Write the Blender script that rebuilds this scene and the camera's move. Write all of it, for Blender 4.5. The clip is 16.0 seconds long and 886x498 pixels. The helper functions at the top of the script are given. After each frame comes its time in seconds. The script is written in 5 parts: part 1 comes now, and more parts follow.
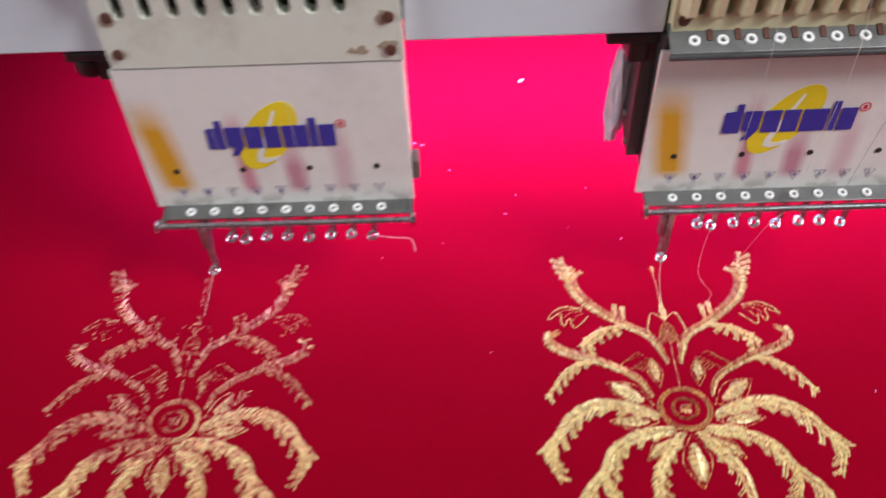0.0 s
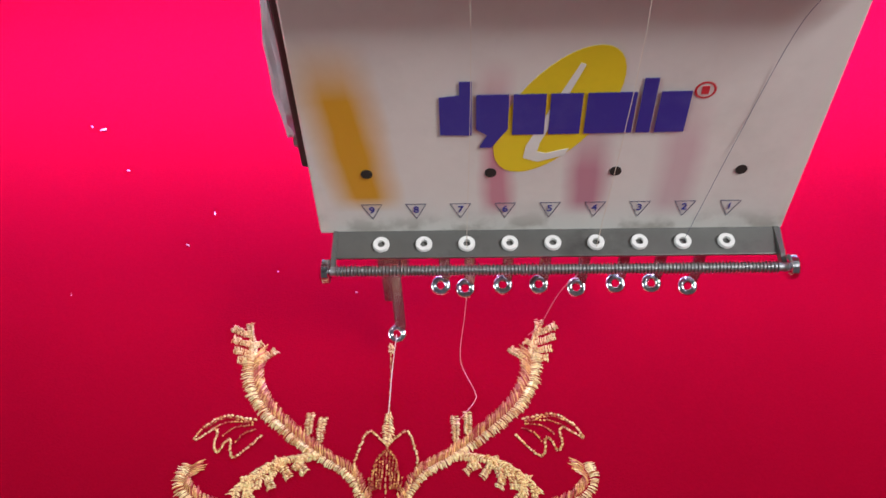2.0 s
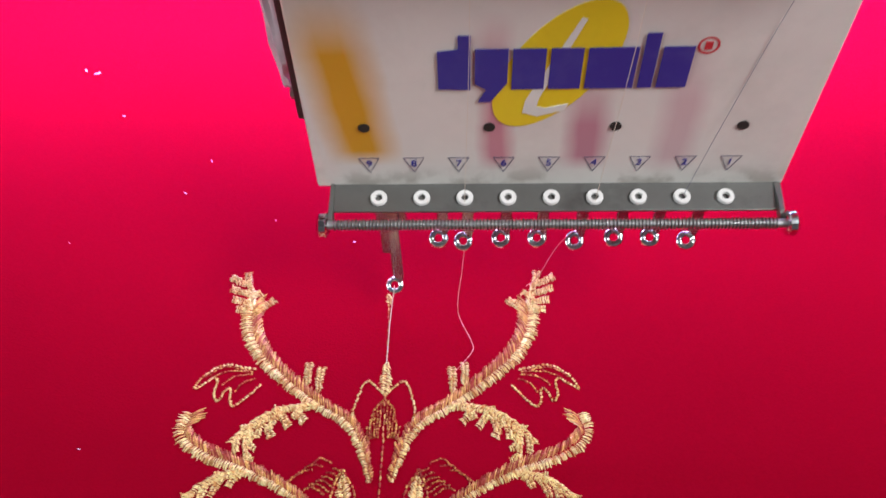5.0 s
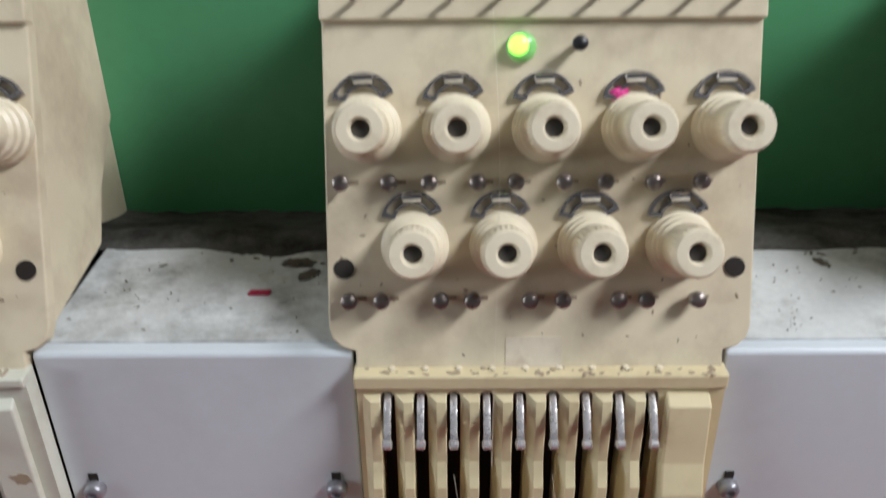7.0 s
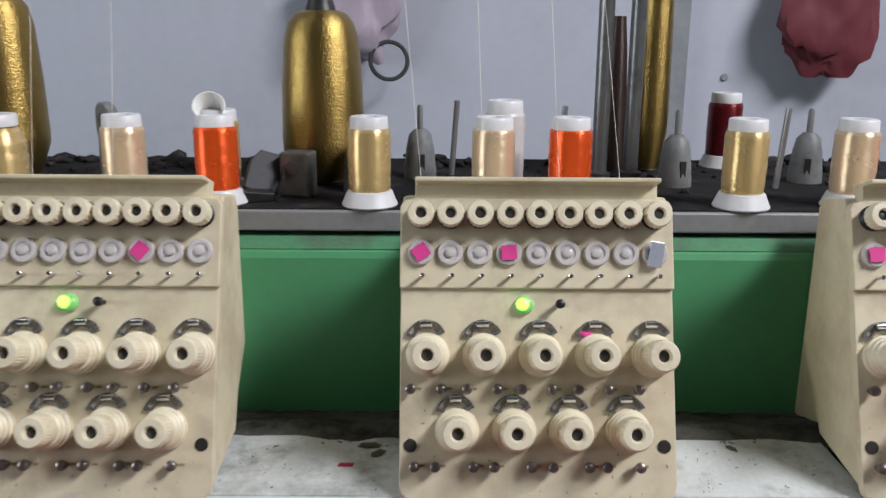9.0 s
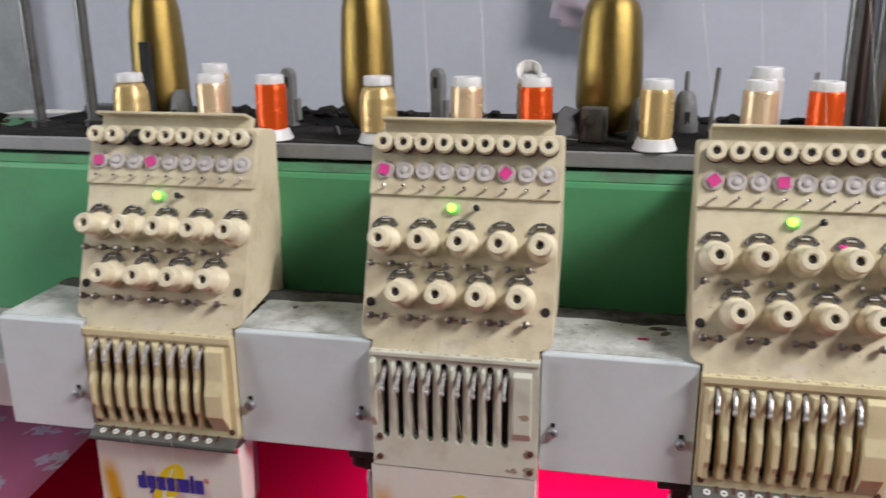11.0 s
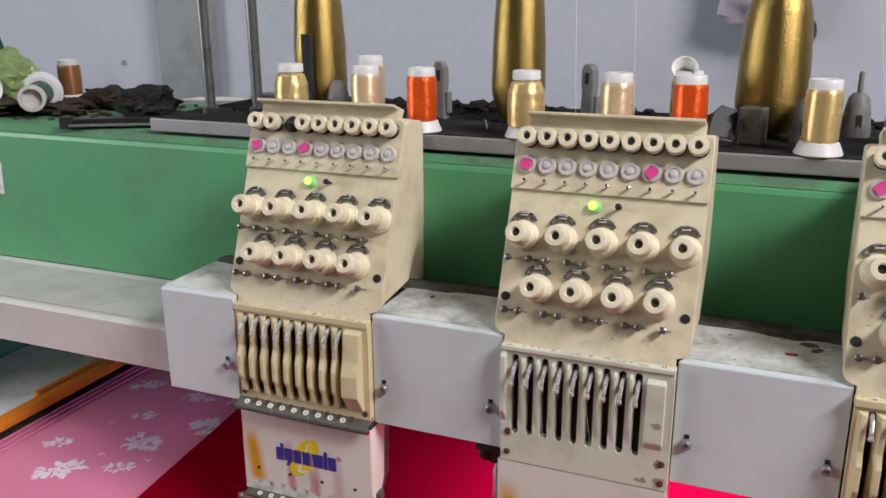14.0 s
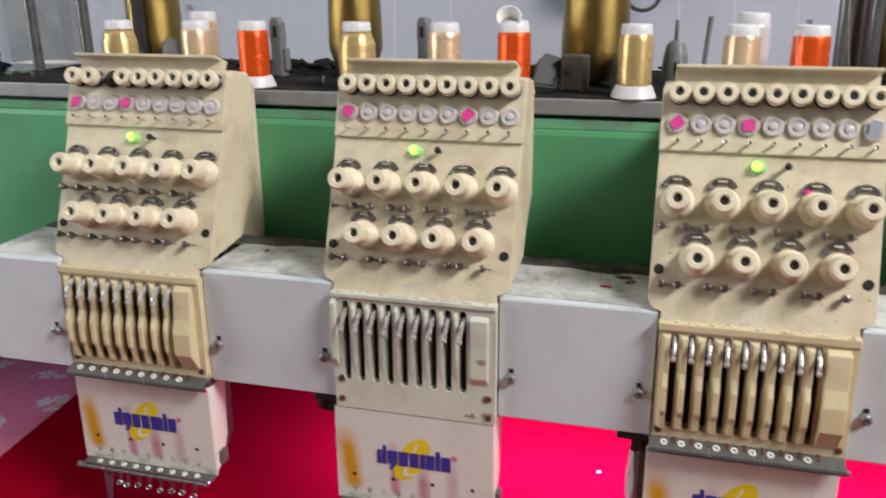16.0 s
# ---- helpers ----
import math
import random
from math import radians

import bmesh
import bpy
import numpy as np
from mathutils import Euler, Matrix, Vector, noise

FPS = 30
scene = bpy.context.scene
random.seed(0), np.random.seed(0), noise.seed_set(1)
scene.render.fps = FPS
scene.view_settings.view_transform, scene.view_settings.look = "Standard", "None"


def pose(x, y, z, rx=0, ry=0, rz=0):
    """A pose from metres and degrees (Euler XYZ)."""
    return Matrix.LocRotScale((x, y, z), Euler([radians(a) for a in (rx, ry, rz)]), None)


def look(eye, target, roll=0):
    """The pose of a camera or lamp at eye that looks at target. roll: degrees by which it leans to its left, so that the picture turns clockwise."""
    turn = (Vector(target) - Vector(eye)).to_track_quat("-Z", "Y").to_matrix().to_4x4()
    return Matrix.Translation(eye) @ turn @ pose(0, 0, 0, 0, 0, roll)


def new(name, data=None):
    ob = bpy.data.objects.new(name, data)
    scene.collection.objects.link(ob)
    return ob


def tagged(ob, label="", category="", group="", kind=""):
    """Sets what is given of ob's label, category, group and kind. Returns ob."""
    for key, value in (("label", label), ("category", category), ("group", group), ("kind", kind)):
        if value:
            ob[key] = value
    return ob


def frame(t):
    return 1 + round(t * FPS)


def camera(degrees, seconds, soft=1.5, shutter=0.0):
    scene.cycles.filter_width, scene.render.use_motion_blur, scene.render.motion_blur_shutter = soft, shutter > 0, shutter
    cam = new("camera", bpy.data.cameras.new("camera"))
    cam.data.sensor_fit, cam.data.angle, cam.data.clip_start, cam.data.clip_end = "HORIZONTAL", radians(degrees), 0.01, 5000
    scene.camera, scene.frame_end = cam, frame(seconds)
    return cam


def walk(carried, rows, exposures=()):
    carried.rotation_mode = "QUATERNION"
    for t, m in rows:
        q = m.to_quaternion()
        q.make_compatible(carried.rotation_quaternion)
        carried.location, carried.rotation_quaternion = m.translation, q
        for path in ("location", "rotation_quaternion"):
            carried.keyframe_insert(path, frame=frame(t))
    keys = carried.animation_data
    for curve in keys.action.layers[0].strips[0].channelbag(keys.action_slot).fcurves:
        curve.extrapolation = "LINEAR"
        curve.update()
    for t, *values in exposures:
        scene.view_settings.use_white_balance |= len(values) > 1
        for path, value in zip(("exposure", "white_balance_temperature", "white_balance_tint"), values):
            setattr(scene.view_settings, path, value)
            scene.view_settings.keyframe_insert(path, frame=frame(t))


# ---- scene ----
cam = camera(55.16, 16.0, soft=1.5, shutter=0.35)
PATH = [
    (0.0, 0.3448, -0.3260, 0.3634, -0.461, -46.757, 1.922),
    (0.5, 0.4150, -0.2432, 0.3304, -0.455, -47.469, 3.789),
    (1.0, 0.4314, -0.1964, 0.2972, -0.243, -48.419, 1.967),
    (1.5, 0.4681, -0.1798, 0.2656, 1.299, -49.384, 2.555),
    (2.0, 0.4799, -0.1683, 0.2450, 0.468, -49.563, 1.542),
    (2.5, 0.4785, -0.1522, 0.2142, 0.915, -50.531, 2.396),
    (3.0, 0.4766, -0.1448, 0.1916, 0.875, -51.099, 0.846),
    (3.2, 0.4765, -0.1446, 0.1876, 0.842, -51.213, 0.763),
    (5.3, 0.4808, -0.1749, 0.2814, 0.695, -54.040, 1.390),
    (5.5, 0.4765, -0.1933, 0.3079, 0.572, -48.225, 0.757),
    (6.0, 0.4787, -0.2144, 0.3537, -0.075, -41.336, 0.124),
    (6.5, 0.4737, -0.2342, 0.3768, -0.408, -32.626, -0.534),
    (7.0, 0.4740, -0.2440, 0.4304, 0.203, -29.128, 0.461),
    (7.5, 0.4692, -0.2709, 0.4667, 0.188, -24.004, 0.304),
    (8.0, 0.4718, -0.2982, 0.4851, 0.425, -18.392, -0.018),
    (8.2, 0.4721, -0.3099, 0.4906, 0.286, -16.952, -0.094),
    (10.3, 0.3995, -0.5591, 0.5012, -0.438, -14.120, -0.624),
    (10.5, 0.3956, -0.5677, 0.4989, 4.102, -14.978, 0.240),
    (11.0, 0.3709, -0.5900, 0.5104, 11.598, -16.721, 0.424),
    (11.5, 0.3577, -0.6016, 0.5151, 19.069, -16.745, 0.192),
    (12.0, 0.3531, -0.5999, 0.5152, 23.407, -16.842, 0.097),
    (12.5, 0.3568, -0.5935, 0.5119, 23.885, -16.862, 0.080),
    (13.0, 0.3631, -0.5875, 0.5084, 23.953, -16.806, 0.087),
    (13.5, 0.3717, -0.5856, 0.5064, 23.649, -16.752, 0.240),
    (14.0, 0.3820, -0.5849, 0.5068, 22.387, -16.784, 0.330),
    (14.5, 0.3902, -0.5844, 0.5066, 21.236, -16.826, 0.436),
    (15.0, 0.4002, -0.5844, 0.5064, 20.354, -16.791, 0.473),
    (15.5, 0.4183, -0.5834, 0.5034, 18.850, -16.610, 0.426),
    (16.0, 0.4406, -0.5777, 0.4830, 15.296, -18.199, 0.480),
]
walk(cam, [(t, pose(x, y, z, 90 + pitch, roll, yaw)) for t, x, y, z, yaw, pitch, roll in PATH], [(0.0, 0.32, 6150, 10), (1.2, 0.18, 6200, 10), (2.5, -0.04, 6300, 10), (3.2, 0.02, 6300, 10), (5.5, 0.08, 6300, 10), (7.0, -0.1, 6200, 10), (8.2, -0.1, 6150, 10), (10.3, 0.0, 6650, 10), (12.0, 0.14, 6700, 11), (15.0, 0.08, 6700, 11), (16.0, 0.16, 6700, 11)])

# ---------------------------------------------------------------- light
world = bpy.data.worlds.new("world")
scene.world = world
world.use_nodes = True
world.node_tree.nodes["Background"].inputs[0].default_value = (0.55, 0.62, 0.75, 1)
world.node_tree.nodes["Background"].inputs[1].default_value = 0.3


def area_lamp(name, eye, target, sx, sy, watts, colour):
    data = bpy.data.lights.new(name, "AREA")
    data.shape, data.size, data.size_y, data.energy, data.color = "RECTANGLE", sx, sy, watts, colour
    ob = new(name, data)
    ob.matrix_world = look(eye, target)
    return ob


# tubes assumed out of view; the first follows the direction of the knobs' shadows
TUBES = ((2.2, -0.85, 2.28), (-0.7, -0.1, 2.28))
area_lamp("tube_light_glow", (2.2, -0.85, 2.20), (0.3, 0.0, 0.25), 1.15, 0.42, 82, (1.0, 0.985, 1.01))
# weak second tube, added as fill for the back wall and left clutter
area_lamp("tube_light_glow", (-0.7, -0.1, 2.20), (-0.45, 0.35, 0), 1.2, 0.22, 2.5, (0.93, 0.96, 1.0))
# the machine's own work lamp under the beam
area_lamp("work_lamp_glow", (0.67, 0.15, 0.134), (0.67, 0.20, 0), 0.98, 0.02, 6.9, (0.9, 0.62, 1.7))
# added fill from the left, set in an assumed window opening out of view
area_lamp("left_fill_glow", (-2.46, -1.0, 0.95), (-0.2, 0.0, 0.25), 1.3, 1.1, 38, (0.92, 0.97, 1.0))


# ---------------------------------------------------------------- materials
def material(name, base, rough=0.5, metal=0.0, dirt=None, dirt_amount=0.3, scale=18.0, grain=160.0, bump=0.1, spec=0.5,
             sheen=0.0, sheen_tint=(1, 1, 1), vary=0.12, emit=0.0, coat=0.0, edge=(0.5, 0.72)):
    m = bpy.data.materials.new(name)
    m.use_nodes = True
    nt = m.node_tree
    b = nt.nodes["Principled BSDF"]
    tex = nt.nodes.new("ShaderNodeTexCoord")
    big = nt.nodes.new("ShaderNodeTexNoise")
    big.inputs["Scale"].default_value, big.inputs["Detail"].default_value, big.inputs["Roughness"].default_value = scale, 6, 0.65
    fine = nt.nodes.new("ShaderNodeTexNoise")
    fine.inputs["Scale"].default_value, fine.inputs["Detail"].default_value = grain, 4
    info = nt.nodes.new("ShaderNodeObjectInfo")
    off = nt.nodes.new("ShaderNodeVectorMath")
    off.operation = "MULTIPLY_ADD"
    nt.links.new(info.outputs["Random"], off.inputs[0])
    off.inputs[1].default_value = (9, 7, 5)
    nt.links.new(tex.outputs["Object"], off.inputs[2])
    for n in (big, fine):
        nt.links.new(off.outputs[0], n.inputs["Vector"])
    ramp = nt.nodes.new("ShaderNodeValToRGB")
    ramp.color_ramp.elements[0].position, ramp.color_ramp.elements[1].position = edge
    ramp.color_ramp.elements[0].color = (0, 0, 0, 1)
    ramp.color_ramp.elements[1].color = (dirt_amount,) * 3 + (1,)
    nt.links.new(big.outputs["Fac"], ramp.inputs["Fac"])
    mix = nt.nodes.new("ShaderNodeMix")
    mix.data_type = "RGBA"
    mix.inputs["A"].default_value = (*base, 1)
    mix.inputs["B"].default_value = (*(dirt or tuple(c * 0.5 for c in base)), 1)
    nt.links.new(ramp.outputs["Color"], mix.inputs["Factor"])
    hsv = nt.nodes.new("ShaderNodeHueSaturation")
    rng = nt.nodes.new("ShaderNodeMapRange")
    rng.inputs["To Min"].default_value, rng.inputs["To Max"].default_value = 1 - vary, 1 + vary
    nt.links.new(fine.outputs["Fac"], rng.inputs["Value"])
    nt.links.new(rng.outputs["Result"], hsv.inputs["Value"])
    nt.links.new(mix.outputs["Result"], hsv.inputs["Color"])
    nt.links.new(hsv.outputs["Color"], b.inputs["Base Color"])
    rr = nt.nodes.new("ShaderNodeMapRange")
    rr.inputs["To Min"].default_value, rr.inputs["To Max"].default_value = max(rough - 0.12, 0.03), min(rough + 0.12, 1)
    nt.links.new(big.outputs["Fac"], rr.inputs["Value"])
    nt.links.new(rr.outputs["Result"], b.inputs["Roughness"])
    b.inputs["Metallic"].default_value = metal
    b.inputs["Specular IOR Level"].default_value = spec
    b.inputs["Coat Weight"].default_value = coat
    if sheen:
        b.inputs["Sheen Weight"].default_value = sheen
        b.inputs["Sheen Tint"].default_value = (*sheen_tint, 1)
        b.inputs["Sheen Roughness"].default_value = 0.4
    if bump:
        bp = nt.nodes.new("ShaderNodeBump")
        bp.inputs["Strength"].default_value, bp.inputs["Distance"].default_value = bump, 0.001
        nt.links.new(fine.outputs["Fac"], bp.inputs["Height"])
        nt.links.new(bp.outputs["Normal"], b.inputs["Normal"])
    if emit:
        b.inputs["Emission Color"].default_value = (*base, 1)
        b.inputs["Emission Strength"].default_value = emit
    return m


def thread_material(name, base, lines=500.0, metal=0.35, rough=0.3, aniso=0.8, relief=0.04, fine=650):
    """Wound thread: fine rings round the spool, glossy along them."""
    m = material(name, base, rough=rough, metal=metal, dirt_amount=0.25, scale=60, grain=500, bump=0.0, vary=0.1)
    nt = m.node_tree
    b = nt.nodes["Principled BSDF"]
    tex = nt.nodes.new("ShaderNodeTexCoord")
    wave = nt.nodes.new("ShaderNodeTexWave")
    wave.bands_direction = "Z"
    wave.inputs["Scale"].default_value, wave.inputs["Distortion"].default_value, wave.inputs["Detail"].default_value = lines, 2.5, 2
    bp = nt.nodes.new("ShaderNodeBump")
    bp.inputs["Strength"].default_value, bp.inputs["Distance"].default_value = 0.25, 0.0003
    nt.links.new(tex.outputs["Object"], wave.inputs["Vector"])
    nt.links.new(wave.outputs["Fac"], bp.inputs["Height"])
    glint = nt.nodes.new("ShaderNodeTexNoise")
    glint.inputs["Scale"].default_value, glint.inputs["Detail"].default_value = fine, 3
    nt.links.new(tex.outputs["Object"], glint.inputs["Vector"])
    bp2 = nt.nodes.new("ShaderNodeBump")
    bp2.inputs["Strength"].default_value, bp2.inputs["Distance"].default_value = relief, 0.0006
    nt.links.new(glint.outputs["Fac"], bp2.inputs["Height"])
    nt.links.new(bp.outputs["Normal"], bp2.inputs["Normal"])
    nt.links.new(bp2.outputs["Normal"], b.inputs["Normal"])
    turn = nt.nodes.new("ShaderNodeTangent")
    turn.direction_type, turn.axis = "RADIAL", "Z"
    nt.links.new(turn.outputs[0], b.inputs["Tangent"])
    b.inputs["Anisotropic"].default_value, b.inputs["Anisotropic Rotation"].default_value = aniso, 0.25
    return m


def stitch_material(name, bright, dull, share):
    """Metallic embroidery thread; stitches differ one by one, a share of them dull and reddish."""
    m = material(name, bright, 0.28, metal=0.25, dirt=dull, dirt_amount=0.4, scale=380, bump=0.0, vary=0.2, spec=0.9)
    nt = m.node_tree
    b = nt.nodes["Principled BSDF"]
    last = b.inputs["Base Color"].links[0].from_socket
    geo = nt.nodes.new("ShaderNodeNewGeometry")
    ramp = nt.nodes.new("ShaderNodeValToRGB")
    ramp.color_ramp.elements[0].position, ramp.color_ramp.elements[1].position = max(share - 0.3, 0), min(share + 0.3, 1)
    ramp.color_ramp.elements[0].color, ramp.color_ramp.elements[1].color = (1, 1, 1, 1), (0, 0, 0, 1)
    nt.links.new(geo.outputs["Random Per Island"], ramp.inputs["Fac"])
    mix = nt.nodes.new("ShaderNodeMix")
    mix.data_type = "RGBA"
    nt.links.new(ramp.outputs["Color"], mix.inputs["Factor"])
    nt.links.new(last, mix.inputs["A"])
    mix.inputs["B"].default_value = (*dull, 1)
    nt.links.new(mix.outputs["Result"], b.inputs["Base Color"])
    return m


CREAM = material("cream_plastic", (0.685, 0.61, 0.435), 0.45, dirt=(0.36, 0.27, 0.17), dirt_amount=0.5, scale=24, bump=0.05, vary=0.05, edge=(0.46, 0.68))
YELLOW = material("yellowed_plastic", (0.68, 0.60, 0.37), 0.42, dirt=(0.40, 0.28, 0.13), dirt_amount=0.4, scale=30, bump=0.05, vary=0.05)
KNOB = material("knob_plastic", (0.77, 0.70, 0.52), 0.4, dirt=(0.42, 0.32, 0.19), dirt_amount=0.4, scale=70, bump=0.04, vary=0.05)
GREYWHITE = material("grey_white_paint", (0.64, 0.655, 0.55), 0.4, dirt=(0.36, 0.31, 0.22), dirt_amount=0.5, scale=25, bump=0.04, vary=0.04)
PLATE = material("white_plate_paint", (0.76, 0.78, 0.71), 0.35, dirt=(0.48, 0.46, 0.41), dirt_amount=0.35, scale=26, bump=0.03, vary=0.04)
WHITE = material("white_paint", (0.62, 0.68, 0.705), 0.38, dirt=(0.5, 0.50, 0.50), dirt_amount=0.35, scale=12, bump=0.03, vary=0.03)
BEAM = material("beam_paint", (0.60, 0.57, 0.56), 0.42, dirt=(0.3, 0.31, 0.27), dirt_amount=0.5, scale=10, bump=0.05, vary=0.04)
DUSTY = material("dusty_paint", (0.61, 0.635, 0.62), 0.8, dirt=(0.17, 0.17, 0.145), dirt_amount=0.7, scale=22, grain=280, bump=0.4, vary=0.14, edge=(0.48, 0.66))
BEAMDUST = material("beam_dust", (0.44, 0.45, 0.425), 0.9, dirt=(0.27, 0.275, 0.25), dirt_amount=0.6, scale=14, grain=300, bump=0.3, vary=0.1)
# grimy dust, its base darkened for the shade below the casing
DRIFT = material("shaded_dust_drift", (0.11, 0.108, 0.098), 0.95, dirt=(0.035, 0.033, 0.028), dirt_amount=0.95, scale=32, grain=420, bump=0.7, vary=0.35, spec=0.1, edge=(0.42, 0.62))
# ledge grime with the shade under the casing mixed into the dark base
GRIMESHADE = material("grimy_ledge_shade", (0.10, 0.10, 0.095), 0.7, dirt=(0.22, 0.22, 0.205), dirt_amount=0.6, scale=40, grain=300, bump=0.3, vary=0.2)
REDSCRAP = material("crimson_scrap", (0.36, 0.015, 0.05), 0.8, dirt_amount=0.3, scale=300, bump=0.2)
CRUMB = material("brown_crumbs", (0.12, 0.105, 0.08), 0.95, dirt=(0.05, 0.05, 0.035), dirt_amount=0.6, scale=300, bump=0.3, vary=0.3)
GREEN = material("green_enamel", (0.095, 0.345, 0.16), 0.42, dirt=(0.10, 0.24, 0.14), dirt_amount=0.6, scale=7, bump=0.04, vary=0.06, spec=0.5)
DUSTGREEN = material("dusty_green_enamel", (0.08, 0.24, 0.12), 0.75, dirt=(0.09, 0.09, 0.075), dirt_amount=0.9, scale=16, grain=300, bump=0.3, vary=0.2)
STEEL = material("brushed_steel", (0.42, 0.42, 0.42), 0.42, metal=0.8, dirt=(0.2, 0.2, 0.2), dirt_amount=0.5, scale=30, bump=0.04)
RODSTEEL = material("tarnished_steel", (0.22, 0.225, 0.225), 0.36, metal=0.75, dirt=(0.09, 0.09, 0.085), dirt_amount=0.7, scale=45, bump=0.05)
CHROME = material("chrome", (0.72, 0.72, 0.74), 0.14, metal=1.0, dirt_amount=0.25, scale=80, bump=0.0, vary=0.04)
FOOTSTEEL = material("nickel_plate", (0.82, 0.82, 0.84), 0.1, metal=1.0, dirt=(0.3, 0.29, 0.29), dirt_amount=0.4, scale=170, bump=0.0)
TABSTEEL = material("worn_foot_steel", (0.34, 0.34, 0.35), 0.2, metal=0.8, dirt=(0.55, 0.55, 0.56), dirt_amount=0.6, scale=210, bump=0.0, spec=0.9)
BOLTSTEEL = material("bolt_steel", (0.30, 0.30, 0.32), 0.34, metal=0.45, dirt=(0.08, 0.075, 0.075), dirt_amount=0.6, scale=300, bump=0.0, spec=0.8)
GUNMETAL = material("gunmetal", (0.30, 0.29, 0.29), 0.27, metal=0.75, dirt_amount=0.3, scale=120, bump=0.0)
HOOKSTEEL = material("dark_chrome", (0.24, 0.21, 0.19), 0.32, metal=0.75, dirt=(0.07, 0.065, 0.065), dirt_amount=0.5, scale=220, bump=0.0)
LEVER = material("pale_lever_steel", (0.66, 0.65, 0.64), 0.28, metal=0.6, dirt=(0.35, 0.34, 0.32), dirt_amount=0.3, scale=160, bump=0.0)
DARKSTEEL = material("dark_steel", (0.10, 0.095, 0.095), 0.4, metal=0.7, dirt=(0.03, 0.03, 0.03), dirt_amount=0.6, scale=40, bump=0.1)
GREYIRON = material("grey_sheet_metal", (0.15, 0.15, 0.138), 0.42, metal=0.45, dirt=(0.06, 0.055, 0.05), dirt_amount=0.7, scale=45, bump=0.08)
BLACK = material("black_plastic", (0.015, 0.015, 0.016), 0.4, dirt=(0.08, 0.075, 0.07), dirt_amount=0.4, scale=50, bump=0.1)
# near-black that stands in for the shade inside slots, holes and hollows
HOLLOWSHADE = material("hollow_shade", (0.02, 0.016, 0.012), 0.8, dirt_amount=0.3, bump=0.0)
CERAMIC = material("white_ceramic", (0.78, 0.77, 0.73), 0.2, dirt_amount=0.2, dirt=(0.5, 0.48, 0.42), scale=200, bump=0.0, vary=0.03)
WHITEPLASTIC = material("white_plastic", (0.68, 0.68, 0.69), 0.4, dirt=(0.5, 0.48, 0.45), dirt_amount=0.25, scale=60, bump=0.02, vary=0.04)
FROSTED = material("frosted_plastic", (0.60, 0.565, 0.55), 0.25, dirt=(0.48, 0.43, 0.40), dirt_amount=0.4, scale=120, bump=0.02, vary=0.05)
PINKPAPER = material("pink_paper", (0.72, 0.05, 0.28), 0.6, dirt_amount=0.15, bump=0.05)
SILVERPAPER = material("silver_foil", (0.7, 0.75, 0.85), 0.25, metal=0.6, dirt_amount=0.2, scale=150)
LED = material("green_lamp", (0.30, 1.0, 0.07), 0.3, dirt_amount=0.0, vary=0.0, bump=0.0, emit=3.0)
LEDHOOD = material("lamp_hood", (0.30, 0.75, 0.22), 0.25, dirt_amount=0.1, bump=0.0)
BLUEINK = material("blue_print", (0.035, 0.035, 0.28), 0.4, dirt_amount=0.25, dirt=(0.12, 0.12, 0.4), scale=90, bump=0.0, vary=0.03)
YELLOWINK = material("yellow_print", (0.80, 0.62, 0.02), 0.4, dirt_amount=0.15, scale=60, bump=0.0, vary=0.03)
REDINK = material("red_print", (0.6, 0.04, 0.05), 0.4, dirt_amount=0.1, bump=0.0)
GREYINK = material("grey_print", (0.10, 0.10, 0.16), 0.5, dirt_amount=0.2, bump=0.0)
RED = material("red_satin_cloth", (0.235, 0.0010, 0.0105), 0.75, dirt=(0.190, 0.0008, 0.0085), dirt_amount=0.35, scale=9, grain=1400, bump=0.25, spec=0.0, vary=0.12)
PINK = material("pink_printed_cloth", (0.70, 0.225, 0.36), 0.7, dirt_amount=0.15, scale=8, grain=1200, bump=0.15, spec=0.2, vary=0.06)
PRINT = material("white_floral_print", (0.78, 0.68, 0.75), 0.75, dirt=(0.68, 0.42, 0.54), dirt_amount=0.6, scale=110, bump=0.15)
GOLDTHREAD = stitch_material("gold_thread", (1.0, 0.88, 0.44), (0.66, 0.32, 0.09), 0.24)
REDGOLD = stitch_material("red_brown_thread", (1.0, 0.66, 0.36), (0.50, 0.07, 0.07), 0.5)
DULLGOLD = stitch_material("red_gold_thread", (0.92, 0.62, 0.20), (0.42, 0.07, 0.05), 0.55)
GOLDCONE = thread_material("metallic_gold_thread", (0.39, 0.272, 0.085), 320, metal=1.0, rough=0.34, aniso=0.7, relief=0.85, fine=620)
SPOOLGOLD = thread_material("pale_gold_thread", (0.72, 0.53, 0.24), 500, metal=0.55, rough=0.25, relief=0.04)
SPOOLCREAM = thread_material("cream_thread", (0.80, 0.61, 0.41), 500, metal=0.5, rough=0.25, relief=0.04)
SPOOLORANGE = thread_material("orange_thread", (0.90, 0.11, 0.014), 500, metal=0.5, rough=0.25, relief=0.04)
SPOOLBLACK = thread_material("brown_black_thread", (0.05, 0.03, 0.026), 500, rough=0.4)
SPOOLRED = thread_material("dark_red_thread", (0.15, 0.008, 0.014), 500, rough=0.35)
SPOOLGREEN = thread_material("dark_green_thread", (0.01, 0.09, 0.05), 500, rough=0.3)
SPOOLBROWN = thread_material("brown_thread", (0.30, 0.13, 0.05), 500, rough=0.35)
GREYPLASTIC = material("grey_plastic", (0.19, 0.195, 0.195), 0.5, dirt=(0.08, 0.08, 0.08), dirt_amount=0.7, scale=70, bump=0.12)
